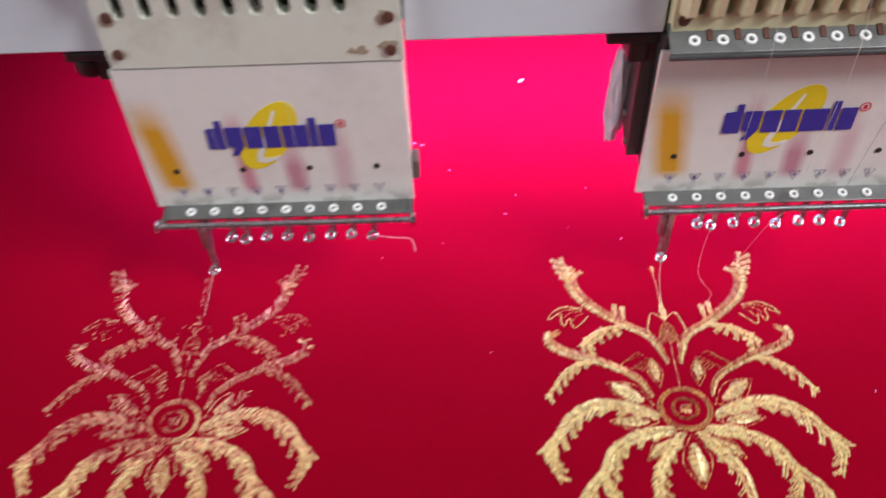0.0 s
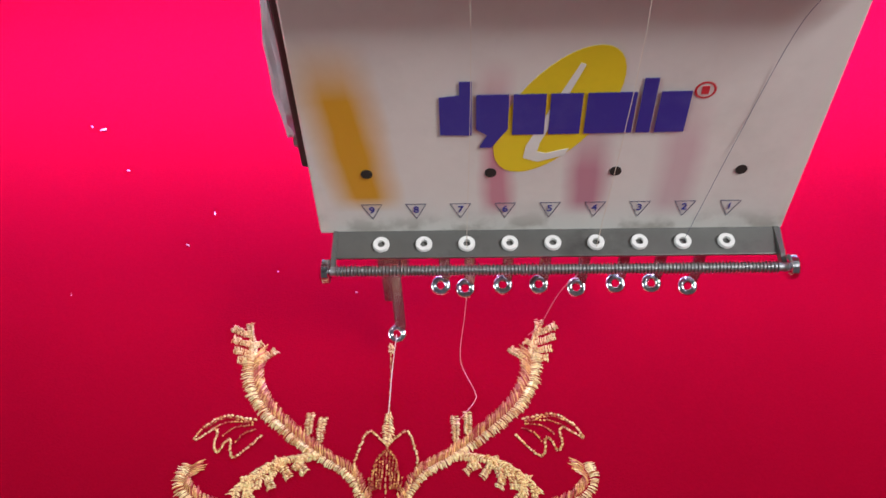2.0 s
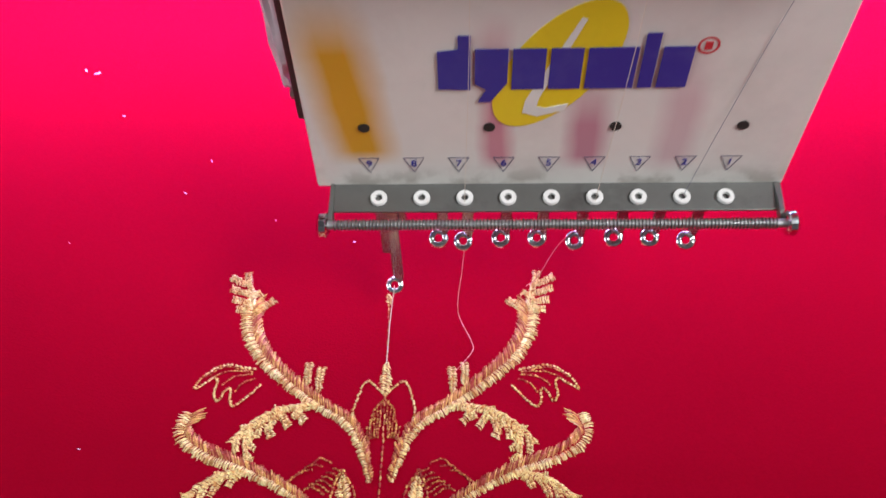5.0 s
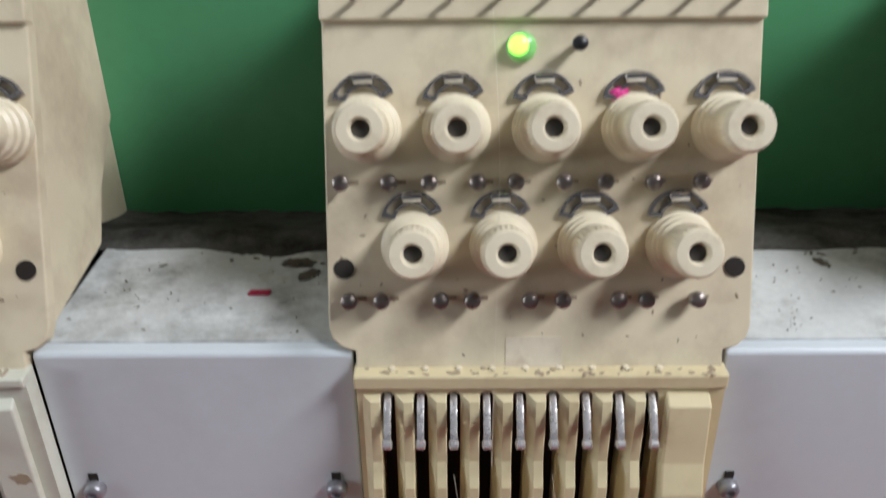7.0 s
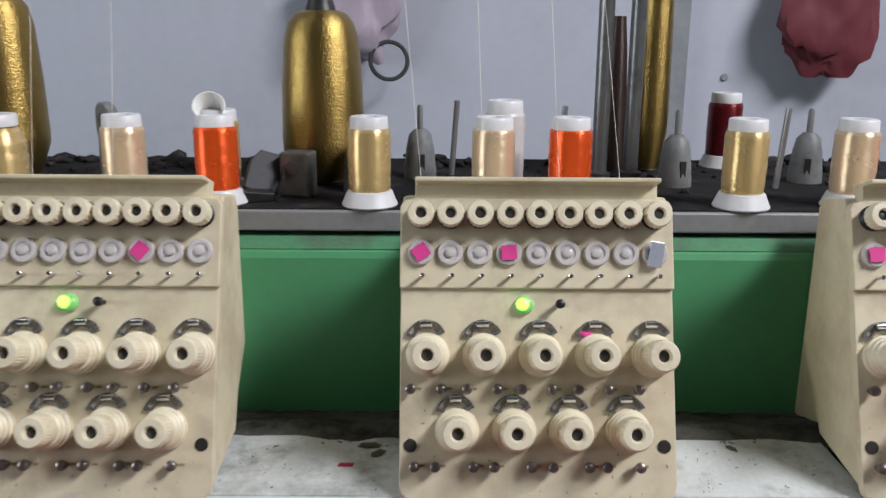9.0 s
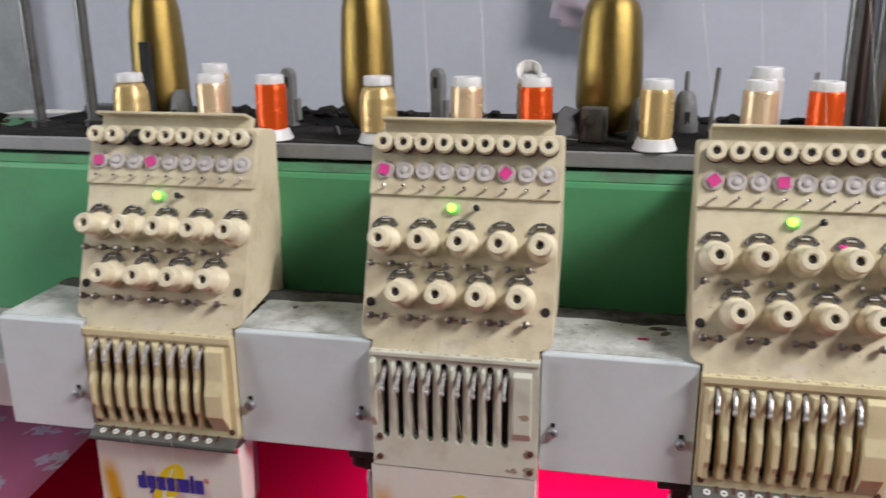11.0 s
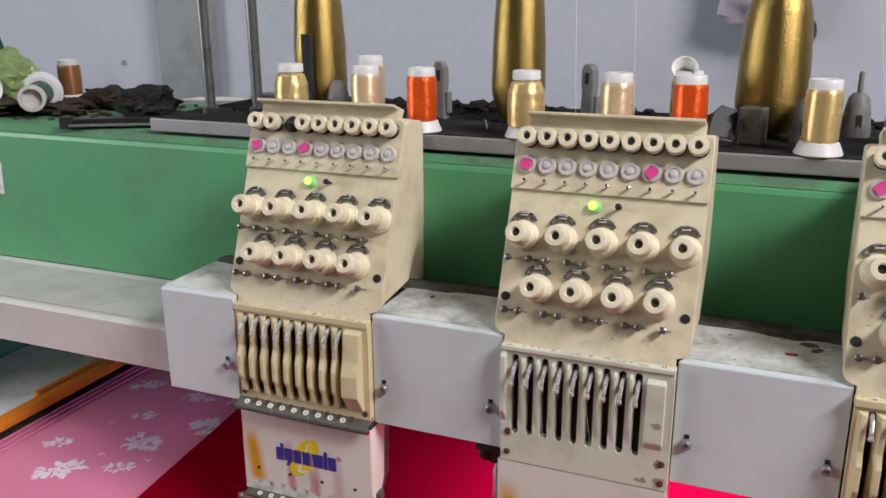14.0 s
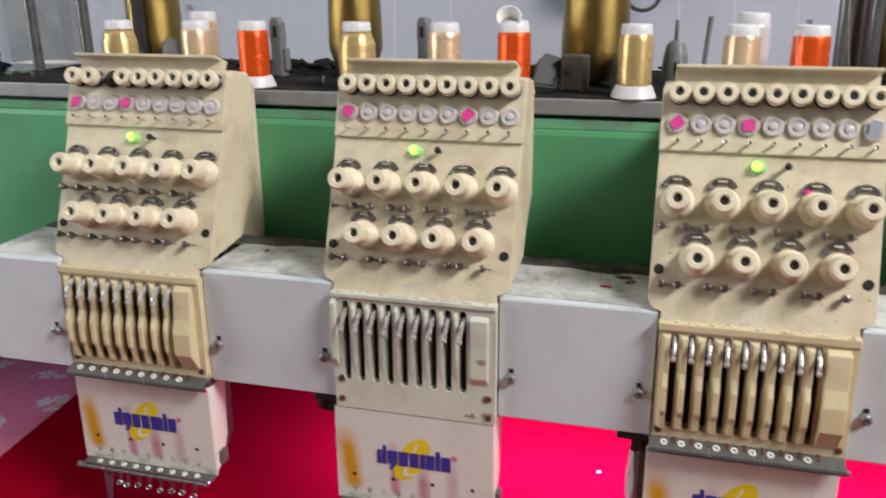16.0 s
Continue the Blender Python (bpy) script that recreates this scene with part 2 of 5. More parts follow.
CLIPPLASTIC = material("charcoal_plastic", (0.045, 0.045, 0.05), 0.55, dirt=(0.10, 0.10, 0.10), dirt_amount=0.5, scale=70, bump=0.1, spec=0.25)
LINT = material("black_lint", (0.025, 0.023, 0.022), 0.95, spec=0.1, dirt=(0.10, 0.09, 0.085), dirt_amount=0.6, scale=60, grain=700, bump=0.6, vary=0.35)
RACKTOP = material("dusty_rack_top", (0.018, 0.017, 0.017), 0.95, spec=0.1, dirt=(0.07, 0.065, 0.06), dirt_amount=0.6, scale=40, grain=500, bump=0.6, vary=0.35)
ALU = material("dull_aluminium", (0.34, 0.34, 0.35), 0.5, metal=0.45, dirt=(0.2, 0.2, 0.2), dirt_amount=0.5, scale=25, bump=0.08)
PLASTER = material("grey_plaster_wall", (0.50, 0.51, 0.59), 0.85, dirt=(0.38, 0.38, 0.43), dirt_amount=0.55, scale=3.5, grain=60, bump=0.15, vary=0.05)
# dark plaster for the unseen walls and ceiling, to cut bounced light
DIMWALL = material("low_bounce_plaster", (0.13, 0.13, 0.135), 0.9, dirt=(0.08, 0.08, 0.085), dirt_amount=0.5, scale=3, grain=60, bump=0.15)
CEMENT = material("bare_cement", (0.30, 0.31, 0.33), 0.9, dirt=(0.16, 0.17, 0.18), dirt_amount=0.6, scale=9, grain=90, bump=0.3)
CONCRETE = material("concrete_floor", (0.17, 0.165, 0.16), 0.85, dirt_amount=0.5, scale=5, grain=80, bump=0.3)
ORANGE = material("orange_plastic", (0.78, 0.25, 0.02), 0.4, dirt=(0.5, 0.14, 0.02), dirt_amount=0.35, scale=25, bump=0.05)
FELT = material("white_wadding", (0.80, 0.82, 0.86), 0.95, dirt=(0.4, 0.42, 0.46), dirt_amount=0.6, scale=35, grain=300, bump=0.6, vary=0.12)
BROWNRAG = material("brown_rag", (0.05, 0.031, 0.022), 0.95, dirt=(0.02, 0.014, 0.011), dirt_amount=0.6, scale=40, grain=300, bump=0.6)
GREENBAG = material("green_plastic_bag", (0.24, 0.33, 0.13), 0.3, dirt=(0.1, 0.17, 0.05), dirt_amount=0.6, scale=30, bump=0.3)
LILAC = material("lilac_plastic_bag", (0.46, 0.38, 0.46), 0.4, dirt=(0.3, 0.25, 0.32), dirt_amount=0.5, scale=12, bump=0.2)
DARKREDBAG = material("dark_red_bag", (0.16, 0.03, 0.04), 0.6, dirt_amount=0.4, scale=14, bump=0.2)
PAPER = material("white_paper", (0.78, 0.77, 0.74), 0.7, dirt_amount=0.2, scale=60, bump=0.05)
STAINBROWN = material("brown_smear", (0.36, 0.29, 0.20), 0.6, dirt=(0.15, 0.1, 0.06), dirt_amount=0.7, scale=200, bump=0.05)
OLDLABEL = material("worn_label", (0.68, 0.61, 0.47), 0.6, dirt=(0.4, 0.3, 0.2), dirt_amount=0.5, scale=90, bump=0.05)
RUST = material("rust_stain", (0.10, 0.035, 0.02), 0.8, dirt_amount=0.4, bump=0.2)
TUBE = material("tube_glow", (1.0, 0.96, 0.9), 0.3, dirt_amount=0, bump=0, emit=6.0)
WHITETHREAD = material("loose_thread", (0.72, 0.66, 0.55), 0.5, dirt_amount=0.1, bump=0.0)
REDTHREAD = material("loose_pink_thread", (0.7, 0.28, 0.25), 0.5, dirt_amount=0.1, bump=0.0)


def stain_material():
    """Painted plate with drips: one ochre and three pinkish ones, each soft-edged."""
    m = material("stained_plate_paint", (0.72, 0.70, 0.64), 0.36, dirt=(0.5, 0.48, 0.42), dirt_amount=0.4, scale=26, bump=0.03, vary=0.04)
    nt = m.node_tree
    b = nt.nodes["Principled BSDF"]
    last = b.inputs["Base Color"].links[0].from_socket
    tex = nt.nodes.new("ShaderNodeTexCoord")
    sep = nt.nodes.new("ShaderNodeSeparateXYZ")
    warp = nt.nodes.new("ShaderNodeTexNoise")
    warp.inputs["Scale"].default_value = 55
    nt.links.new(tex.outputs["Object"], warp.inputs["Vector"])
    nt.links.new(tex.outputs["Object"], sep.inputs[0])

    def math_node(op, a, c, clamp=False):
        n = nt.nodes.new("ShaderNodeMath")
        n.operation, n.use_clamp = op, clamp
        for i, v in enumerate((a, c)):
            if isinstance(v, (int, float)):
                n.inputs[i].default_value = v
            else:
                nt.links.new(v, n.inputs[i])
        return n.outputs[0]

    wobble = math_node("MULTIPLY", math_node("SUBTRACT", warp.outputs["Fac"], 0.5), 0.004)
    x = math_node("ADD", sep.outputs["X"], wobble)
    for cx, lean, half, top, low, colour, amount in (
            (-0.0580, 0.11, 0.0085, 0.128, 0.0675, (0.62, 0.32, 0.02), 1.0),
            (-0.0178, 0.03, 0.0042, 0.121, 0.065, (0.50, 0.10, 0.18), 0.75),
            (0.0068, 0.02, 0.0052, 0.103, 0.065, (0.44, 0.12, 0.20), 0.8),
            (0.0318, 0.0, 0.0055, 0.112, 0.064, (0.52, 0.28, 0.33), 0.55)):
        mid = math_node("ADD", cx, math_node("MULTIPLY", math_node("SUBTRACT", 0.11, sep.outputs["Z"]), lean))
        side = math_node("DIVIDE", math_node("ABSOLUTE", math_node("SUBTRACT", x, mid), 0), half)
        across = math_node("SUBTRACT", 1.35, side, True)
        upper = math_node("DIVIDE", math_node("SUBTRACT", top, sep.outputs["Z"]), 0.02, True)
        lower = math_node("DIVIDE", math_node("SUBTRACT", sep.outputs["Z"], low), 0.006, True)
        fac = math_node("MULTIPLY", math_node("MULTIPLY", across, math_node("MULTIPLY", upper, lower)), amount)
        mix = nt.nodes.new("ShaderNodeMix")
        mix.data_type = "RGBA"
        nt.links.new(fac, mix.inputs["Factor"])
        nt.links.new(last, mix.inputs["A"])
        mix.inputs["B"].default_value = (*colour, 1)
        last = mix.outputs["Result"]
    # greasy grime along the lower edge
    low = math_node("DIVIDE", math_node("SUBTRACT", 0.0675, sep.outputs["Z"]), 0.007, True)
    spots = nt.nodes.new("ShaderNodeTexNoise")
    spots.inputs["Scale"].default_value, spots.inputs["Detail"].default_value = 120, 5
    nt.links.new(tex.outputs["Object"], spots.inputs["Vector"])
    patch = math_node("MULTIPLY", math_node("SUBTRACT", spots.outputs["Fac"], 0.46), 6.0, True)
    mix = nt.nodes.new("ShaderNodeMix")
    mix.data_type = "RGBA"
    nt.links.new(math_node("MULTIPLY", math_node("MULTIPLY", low, patch), 0.55), mix.inputs["Factor"])
    nt.links.new(last, mix.inputs["A"])
    mix.inputs["B"].default_value = (0.24, 0.21, 0.16, 1)
    nt.links.new(mix.outputs["Result"], b.inputs["Base Color"])
    return m


STAINED = stain_material()


# ---------------------------------------------------------------- mesh helpers
def part(name, data, mat, parent=None, label="", m=None, smooth=False):
    """One mesh object under a thing or a part; data is a bmesh or a mesh that is shared."""
    if isinstance(data, bmesh.types.BMesh):
        mesh = bpy.data.meshes.new(name)
        data.normal_update()
        data.to_mesh(mesh)
        data.free()
        mesh.materials.append(mat)
        if smooth:
            mesh.polygons.foreach_set("use_smooth", [True] * len(mesh.polygons))
            mesh.set_sharp_from_angle(angle=radians(40))
    else:
        mesh = data
    ob = new(name, mesh)
    if parent:
        ob.parent = parent
    if m:
        ob.matrix_basis = m
    if label:
        ob["label"] = label
    return ob


def thing(name, m, label, category, group="", kind=""):
    ob = new(name)
    ob.empty_display_size = 0.02
    ob.matrix_basis = m
    return tagged(ob, label, category, group, kind)


def at(x, y, z, rx=0, ry=0, rz=0):
    return pose(x, y, z, rx, ry, rz)


def add_box(bm, x0, x1, y0, y1, z0, z1, bevel=0.0, m=None):
    vs = [bm.verts.new((x, y, z)) for x in (x0, x1) for y in (y0, y1) for z in (z0, z1)]
    fs = [bm.faces.new([vs[i] for i in f]) for f in ((0, 1, 3, 2), (4, 6, 7, 5), (0, 4, 5, 1), (2, 3, 7, 6), (0, 2, 6, 4), (1, 5, 7, 3))]
    if bevel:
        es = list({e for f in fs for e in f.edges})
        r = bmesh.ops.bevel(bm, geom=es, offset=bevel, segments=2, affect="EDGES", profile=0.5)
        vs = list({v for f in r["faces"] for v in f.verts} | {v for v in vs if v.is_valid})
    if m:
        for v in vs:
            v.co = m @ v.co
    return vs


def box(x0, x1, y0, y1, z0, z1, bevel=0.0):
    bm = bmesh.new()
    add_box(bm, x0, x1, y0, y1, z0, z1, bevel)
    return bm


def add_prism(bm, poly, a, b, axes="yzx", bevel=0.0):
    """A flat outline drawn in the first two axes, drawn out from a to b along the third."""
    order = ["xyz".index(c) for c in axes]

    def co(p, w):
        r = [0, 0, 0]
        r[order[0]], r[order[1]], r[order[2]] = p[0], p[1], w
        return r
    lo = [bm.verts.new(co(p, a)) for p in poly]
    hi = [bm.verts.new(co(p, b)) for p in poly]
    n = len(poly)
    fs = [bm.faces.new(lo), bm.faces.new(hi[::-1])]
    fs += [bm.faces.new((lo[i], hi[i], hi[(i + 1) % n], lo[(i + 1) % n])) for i in range(n)]
    bmesh.ops.recalc_face_normals(bm, faces=fs)
    if bevel:
        bmesh.ops.bevel(bm, geom=list({e for f in fs for e in f.edges}), offset=bevel, segments=2, affect="EDGES", profile=0.5)


def prism(poly, a, b, axes="yzx", bevel=0.0):
    bm = bmesh.new()
    add_prism(bm, poly, a, b, axes, bevel)
    return bm


def add_lathe(bm, profile, seg=20, m=None, teeth=None):
    """Profile of (radius, height) turned round z; teeth: rows whose radius is notched on every other step."""
    rings = []
    for j, (r, h) in enumerate(profile):
        ring = []
        for i in range(seg):
            a = 2 * math.pi * i / seg
            rr = r * (0.945 if teeth and j in teeth and i % 2 else 1)
            v = Vector((rr * math.cos(a), rr * math.sin(a), h))
            ring.append(bm.verts.new(m @ v if m else v))
        rings.append(ring)
    for lo, hi in zip(rings, rings[1:]):
        for i in range(seg):
            bm.faces.new((lo[i], lo[(i + 1) % seg], hi[(i + 1) % seg], hi[i]))
    bm.faces.new(rings[0][::-1])
    bm.faces.new(rings[-1])


def lathe(profile, seg=20, m=None, teeth=None):
    bm = bmesh.new()
    add_lathe(bm, profile, seg, m, teeth)
    return bm


def add_tube(bm, pts, r, seg=8, r_end=None):
    pts = [Vector(p) for p in pts]
    rings = []
    for i, p in enumerate(pts):
        d = (pts[min(i + 1, len(pts) - 1)] - pts[max(i - 1, 0)]).normalized()
        side = d.orthogonal().normalized() if i == 0 else (side - d * side.dot(d)).normalized()
        up = d.cross(side)
        rad = r if r_end is None else r + (r_end - r) * i / (len(pts) - 1)
        rings.append([bm.verts.new(p + rad * (math.cos(2 * math.pi * k / seg) * side + math.sin(2 * math.pi * k / seg) * up)) for k in range(seg)])
    for lo, hi in zip(rings, rings[1:]):
        for k in range(seg):
            bm.faces.new((lo[k], lo[(k + 1) % seg], hi[(k + 1) % seg], hi[k]))
    bm.faces.new(rings[0][::-1])
    bm.faces.new(rings[-1])


def tube(pts, r, seg=8, r_end=None):
    bm = bmesh.new()
    add_tube(bm, pts, r, seg, r_end)
    return bm


def ring_mesh(r, thick, seg=20, sub=8, squash=1.0):
    bm = bmesh.new()
    rings = []
    for i in range(seg):
        a = 2 * math.pi * i / seg
        rings.append([bm.verts.new(((r + thick * math.cos(2 * math.pi * k / sub)) * math.cos(a), (r + thick * math.cos(2 * math.pi * k / sub)) * math.sin(a),
                                    squash * thick * math.sin(2 * math.pi * k / sub))) for k in range(sub)])
    for i in range(seg):
        lo, hi = rings[i], rings[(i + 1) % seg]
        for k in range(sub):
            bm.faces.new((lo[k], hi[k], hi[(k + 1) % sub], lo[(k + 1) % sub]))
    return bm


def smooth_line(ctrl, steps=8):
    """Points along a smooth curve through the given ones."""
    p = [Vector(c) for c in ctrl]
    p = [p[0] * 2 - p[1]] + p + [p[-1] * 2 - p[-2]]
    out = []
    for i in range(1, len(p) - 2):
        for k in range(steps):
            t = k / steps
            out.append(0.5 * (2 * p[i] + (p[i + 1] - p[i - 1]) * t + (2 * p[i - 1] - 5 * p[i] + 4 * p[i + 1] - p[i + 2]) * t * t
                              + (3 * p[i] - p[i - 1] - 3 * p[i + 1] + p[i + 2]) * t ** 3))
    return out + [p[-2]]


def blob(r, seed, sx=1, sy=1, sz=1, rough=0.35, sub=3, freq=2.0):
    """A crumpled lump resting on z = 0."""
    bm = bmesh.new()
    bmesh.ops.create_icosphere(bm, subdivisions=sub, radius=1)
    for v in bm.verts:
        d = 1 + rough * noise.fractal(v.co * freq + Vector((seed * 3.1, seed, 0)), 0.8, 2.2, 4)
        v.co = Vector((v.co.x * sx, v.co.y * sy, v.co.z * sz)) * (r * d)
    low = min(v.co.z for v in bm.verts)
    for v in bm.verts:
        v.co.z = max(v.co.z - low - 0.12 * r, 0)
    return bm

# ---------------------------------------------------------------- the room
def slab(name, m, x0, x1, y0, y1, z0, z1, label, category):
    return tagged(part(name, box(x0, x1, y0, y1, z0, z1), m), label, category, kind="structure")


# floor, ceiling and unseen walls are dark so that little light bounces back
slab("floor", CONCRETE, -2.6, 2.8, -2.6, 1.3, -0.86, -0.8, "grey concrete workshop floor under the machine", "floor")
slab("ceiling", DIMWALL, -2.6, 2.8, -2.6, 1.3, 2.4, 2.5, "dark grey plastered workshop ceiling, unseen, kept dim to cut bounce", "ceiling")
slab("wall_north", PLASTER, -2.6, 2.8, 1.05, 1.15, -0.8, 2.4, "grey-blue plastered wall with stains behind the machine", "wall")
slab("wall_east", DIMWALL, 2.7, 2.8, -2.5, 1.05, -0.8, 2.4, "dark grey plastered side wall, unseen, kept dim to cut bounce", "wall")
slab("wall_south", DIMWALL, -2.5, 2.7, -2.6, -2.5, -0.8, 2.4, "dark grey plastered wall across the workshop, unseen, kept dim to cut bounce", "wall")
bm = bmesh.new()
add_box(bm, -2.6, -2.5, -2.6, -1.7, -0.8, 2.4)
add_box(bm, -2.6, -2.5, -0.3, 1.15, -0.8, 2.4)
add_box(bm, -2.6, -2.5, -1.7, -0.3, -0.8, 0.35)
add_box(bm, -2.6, -2.5, -1.7, -0.3, 1.55, 2.4)
tagged(part("wall_west", bm, DIMWALL), "dark grey plastered side wall, unseen, with an assumed window", "wall", kind="structure")
# frame of the assumed window that holds the left fill light
bm = bmesh.new()
for y in (-1.70, -1.02, -0.35):
    add_box(bm, -2.57, -2.53, y, y + 0.05, 0.35, 1.55)
for z in (0.35, 1.50):
    add_box(bm, -2.572, -2.528, -1.65, -0.35, z, z + 0.05)
tagged(part("window_1", bm, WHITEPLASTIC), "white framed window, assumed out of view, round the left fill light", "window", kind="structure")
slab("trim", CEMENT, -0.985, -0.845, 1.015, 1.048, -0.8, 2.4, "bare cement pilaster strip on the plastered wall", "pilaster")
slab("trim", CEMENT, 0.80, 0.86, 1.03, 1.048, -0.8, 2.4, "narrow grey cement strip on the plastered wall", "pilaster")
bm = bmesh.new()
rng = random.Random(5)
for hx, hz in ((-1.122, 0.352), (-0.55, 0.415), (-0.52, 0.40), (0.93, 0.417)):
    add_lathe(bm, ((0.0065, 0), (0.005, 0.003)), 9, pose(hx, 1.049, hz, 90))
tagged(part("wall_dents", bm, CEMENT), "small drilled dents and chips in the plaster", "wall marks", kind="structure")

for tx, ty, tz in TUBES:
    lamp = thing("tube_light", at(tx, ty, 2.4), "white ceiling tube light with a bare lamp, assumed out of view", "lamp", group="ceiling tube lights")
    part("housing", box(-0.62, 0.62, -0.04, 0.04, -0.05, 0, 0.006), WHITEPLASTIC, lamp)
    part("tube", tube([(-0.58, 0, -0.068), (0.58, 0, -0.068)], 0.013, 12), TUBE, lamp, "glowing white tube", smooth=True)

# ---------------------------------------------------------------- machine body
body = thing("machine_frame", at(0, 0, 0), "green enamelled frame of a long embroidery machine", "machine frame")
part("upper_casing", prism([(0.150, 0.1935), (0.150, 0.3460), (0.1515, 0.3500), (0.1640, 0.3566), (0.1700, 0.3575), (0.4000, 0.3575), (0.4000, 0.1935)], -2.2, 2.3), GREEN, body, "glossy green painted steel casing")
part("casing_top_dust", prism([(0.1535, 0.3512), (0.1645, 0.3570), (0.1700, 0.3577), (0.3990, 0.3577), (0.3990, 0.3583), (0.1700, 0.3583), (0.1642, 0.3577), (0.1530, 0.3517)], -2.19, 2.29), DUSTGREEN, body, "dusty lint-covered green top")
part("beam", prism([(0.033, 0.1435), (0.033, 0.1870), (0.0365, 0.1905), (0.1495, 0.1925), (0.1495, 0.1435)], -2.2, 2.3), BEAM, body, "off-white painted steel cross beam")
part("beam_top_dust", prism([(0.0420, 0.1910), (0.0420, 0.1919), (0.1350, 0.1934), (0.1350, 0.1924)], -2.2, -0.142), BEAMDUST, body, "grey dust along the beam")
part("under_tray", box(-2.2, 2.3, 0.29, 0.314, -0.02, 0.195, 0.004), GREEN, body, "green lower casing")
part("left_leg", box(-1.25, -0.66, 0.02, 0.38, -0.8, 0.05, 0.006), GREEN, body, "green painted leg below the table")
part("right_leg", box(1.5, 1.9, 0.02, 0.33, -0.8, -0.06, 0.006), GREEN, body)
part("back_ledge", prism([(0.0860, 0.193), (0.0860, 0.2300), (0.0880, 0.2320), (0.1498, 0.2330), (0.1498, 0.193)], -0.1395, 2.2), GRIMESHADE, body, "dirty ledge below the green casing, shade in its dark colour")
tagged(part("table", box(-0.66, 2.2, -0.55, 0.335, -0.045, -0.012, 0.004), DARKSTEEL), "dark steel work table under the cloth", "table")

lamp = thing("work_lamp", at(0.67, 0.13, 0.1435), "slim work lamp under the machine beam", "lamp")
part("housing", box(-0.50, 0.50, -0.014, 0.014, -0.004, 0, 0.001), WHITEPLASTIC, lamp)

rack = thing("thread_rack", at(0, 0, 0.3583), "long aluminium thread rack with a dusty dark top", "rack")
part("rail", box(-0.2795, 2.2, 0.163, 0.395, 0.0034, 0.0175, 0.0012), ALU, rack, "dull aluminium rack edge")
# black box that fills the narrow gap between rack and casing
part("rubber_pad", box(-0.26, 2.19, 0.174, 0.385, 0, 0.0034), BLACK, rack, "black strip filling the gap under the rack")
part("rack_top", box(-0.274, 2.195, 0.167, 0.393, 0.0173, 0.0186), RACKTOP, rack, "dark top covered in lint")
RACK_Z = 0.3583 + 0.0186

# loose lint lying along the back of the rack
bm = bmesh.new()
rng = random.Random(3)
for i in range(420):
    x, y = rng.uniform(-0.26, 1.3), rng.triangular(0.20, 0.390, 0.380)
    s = rng.uniform(0.0015, 0.0045) * (2.0 if y > 0.33 else 0.8)
    base = len(bm.verts)
    bmesh.ops.create_icosphere(bm, subdivisions=1, radius=1, matrix=at(x, y, RACK_Z + s * 0.35, 0, 0, rng.uniform(0, 180)) @ Matrix.Diagonal((s * rng.uniform(0.8, 2), s, s * rng.uniform(0.4, 0.9), 1)))
for v in bm.verts:
    v.co += 0.0022 * noise.noise_vector(v.co * 160)
    v.co.z = max(v.co.z, RACK_Z)
tagged(part("lint", bm, LINT), "black fluffy lint and dust lying along the rack", "lint", kind="stuff")

# dust and scraps on the beam covers
bm = bmesh.new()
for i in range(300):
    k = rng.choice((0, 1, 1, 2, 2))
    x = k * 0.25 + 0.006 + 0.125 + rng.uniform(-0.052, 0.052)
    y = rng.uniform(0.012, 0.080)
    if noise.noise(Vector((x * 45, y * 45, 3.0))) < 0.02:
        continue
    s = rng.uniform(0.00012, 0.0005) * (1.8 if y > 0.062 else 1)
    bmesh.ops.create_icosphere(bm, subdivisions=1, radius=1, matrix=at(x, y, 0.2522, 0, 0, rng.uniform(0, 180)) @ Matrix.Diagonal((s * rng.uniform(1, 3.2), s, s * 0.45, 1)))
for v in bm.verts:
    v.co += 0.0003 * noise.noise_vector(v.co * 900)
    v.co.z = max(v.co.z, 0.2512)
tagged(part("dust", bm, CRUMB), "dark crumbs of dust and thread on the covers", "dust", kind="stuff")
# drift behind the covers; the shade there is part of its colour
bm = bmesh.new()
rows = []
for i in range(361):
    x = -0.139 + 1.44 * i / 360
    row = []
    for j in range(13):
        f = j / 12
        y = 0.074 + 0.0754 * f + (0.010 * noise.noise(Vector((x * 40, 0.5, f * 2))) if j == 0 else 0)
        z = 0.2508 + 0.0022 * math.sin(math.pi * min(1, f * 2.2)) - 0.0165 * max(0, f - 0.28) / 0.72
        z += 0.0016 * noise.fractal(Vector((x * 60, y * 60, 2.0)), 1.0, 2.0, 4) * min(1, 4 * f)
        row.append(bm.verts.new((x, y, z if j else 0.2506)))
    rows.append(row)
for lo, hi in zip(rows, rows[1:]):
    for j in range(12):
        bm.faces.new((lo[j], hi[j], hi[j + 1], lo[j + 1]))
tagged(part("dust_drift", bm, DRIFT, smooth=True), "drift of dust and lint behind the covers, grime and shade in its dark grey", "dust", kind="stuff")
tagged(part("cloth_scrap", prism([(-0.0046, -0.0014), (0.0040, -0.0020), (0.0048, 0.0014), (-0.0036, 0.0018)], 0, 0.0008, "xyz", 0.0002), REDSCRAP, None, m=at(0.3985, 0.042, 0.2513, 0, 0, 4)), "small crimson cloth scrap lying on the dusty cover", "scrap", group="scraps on the covers")
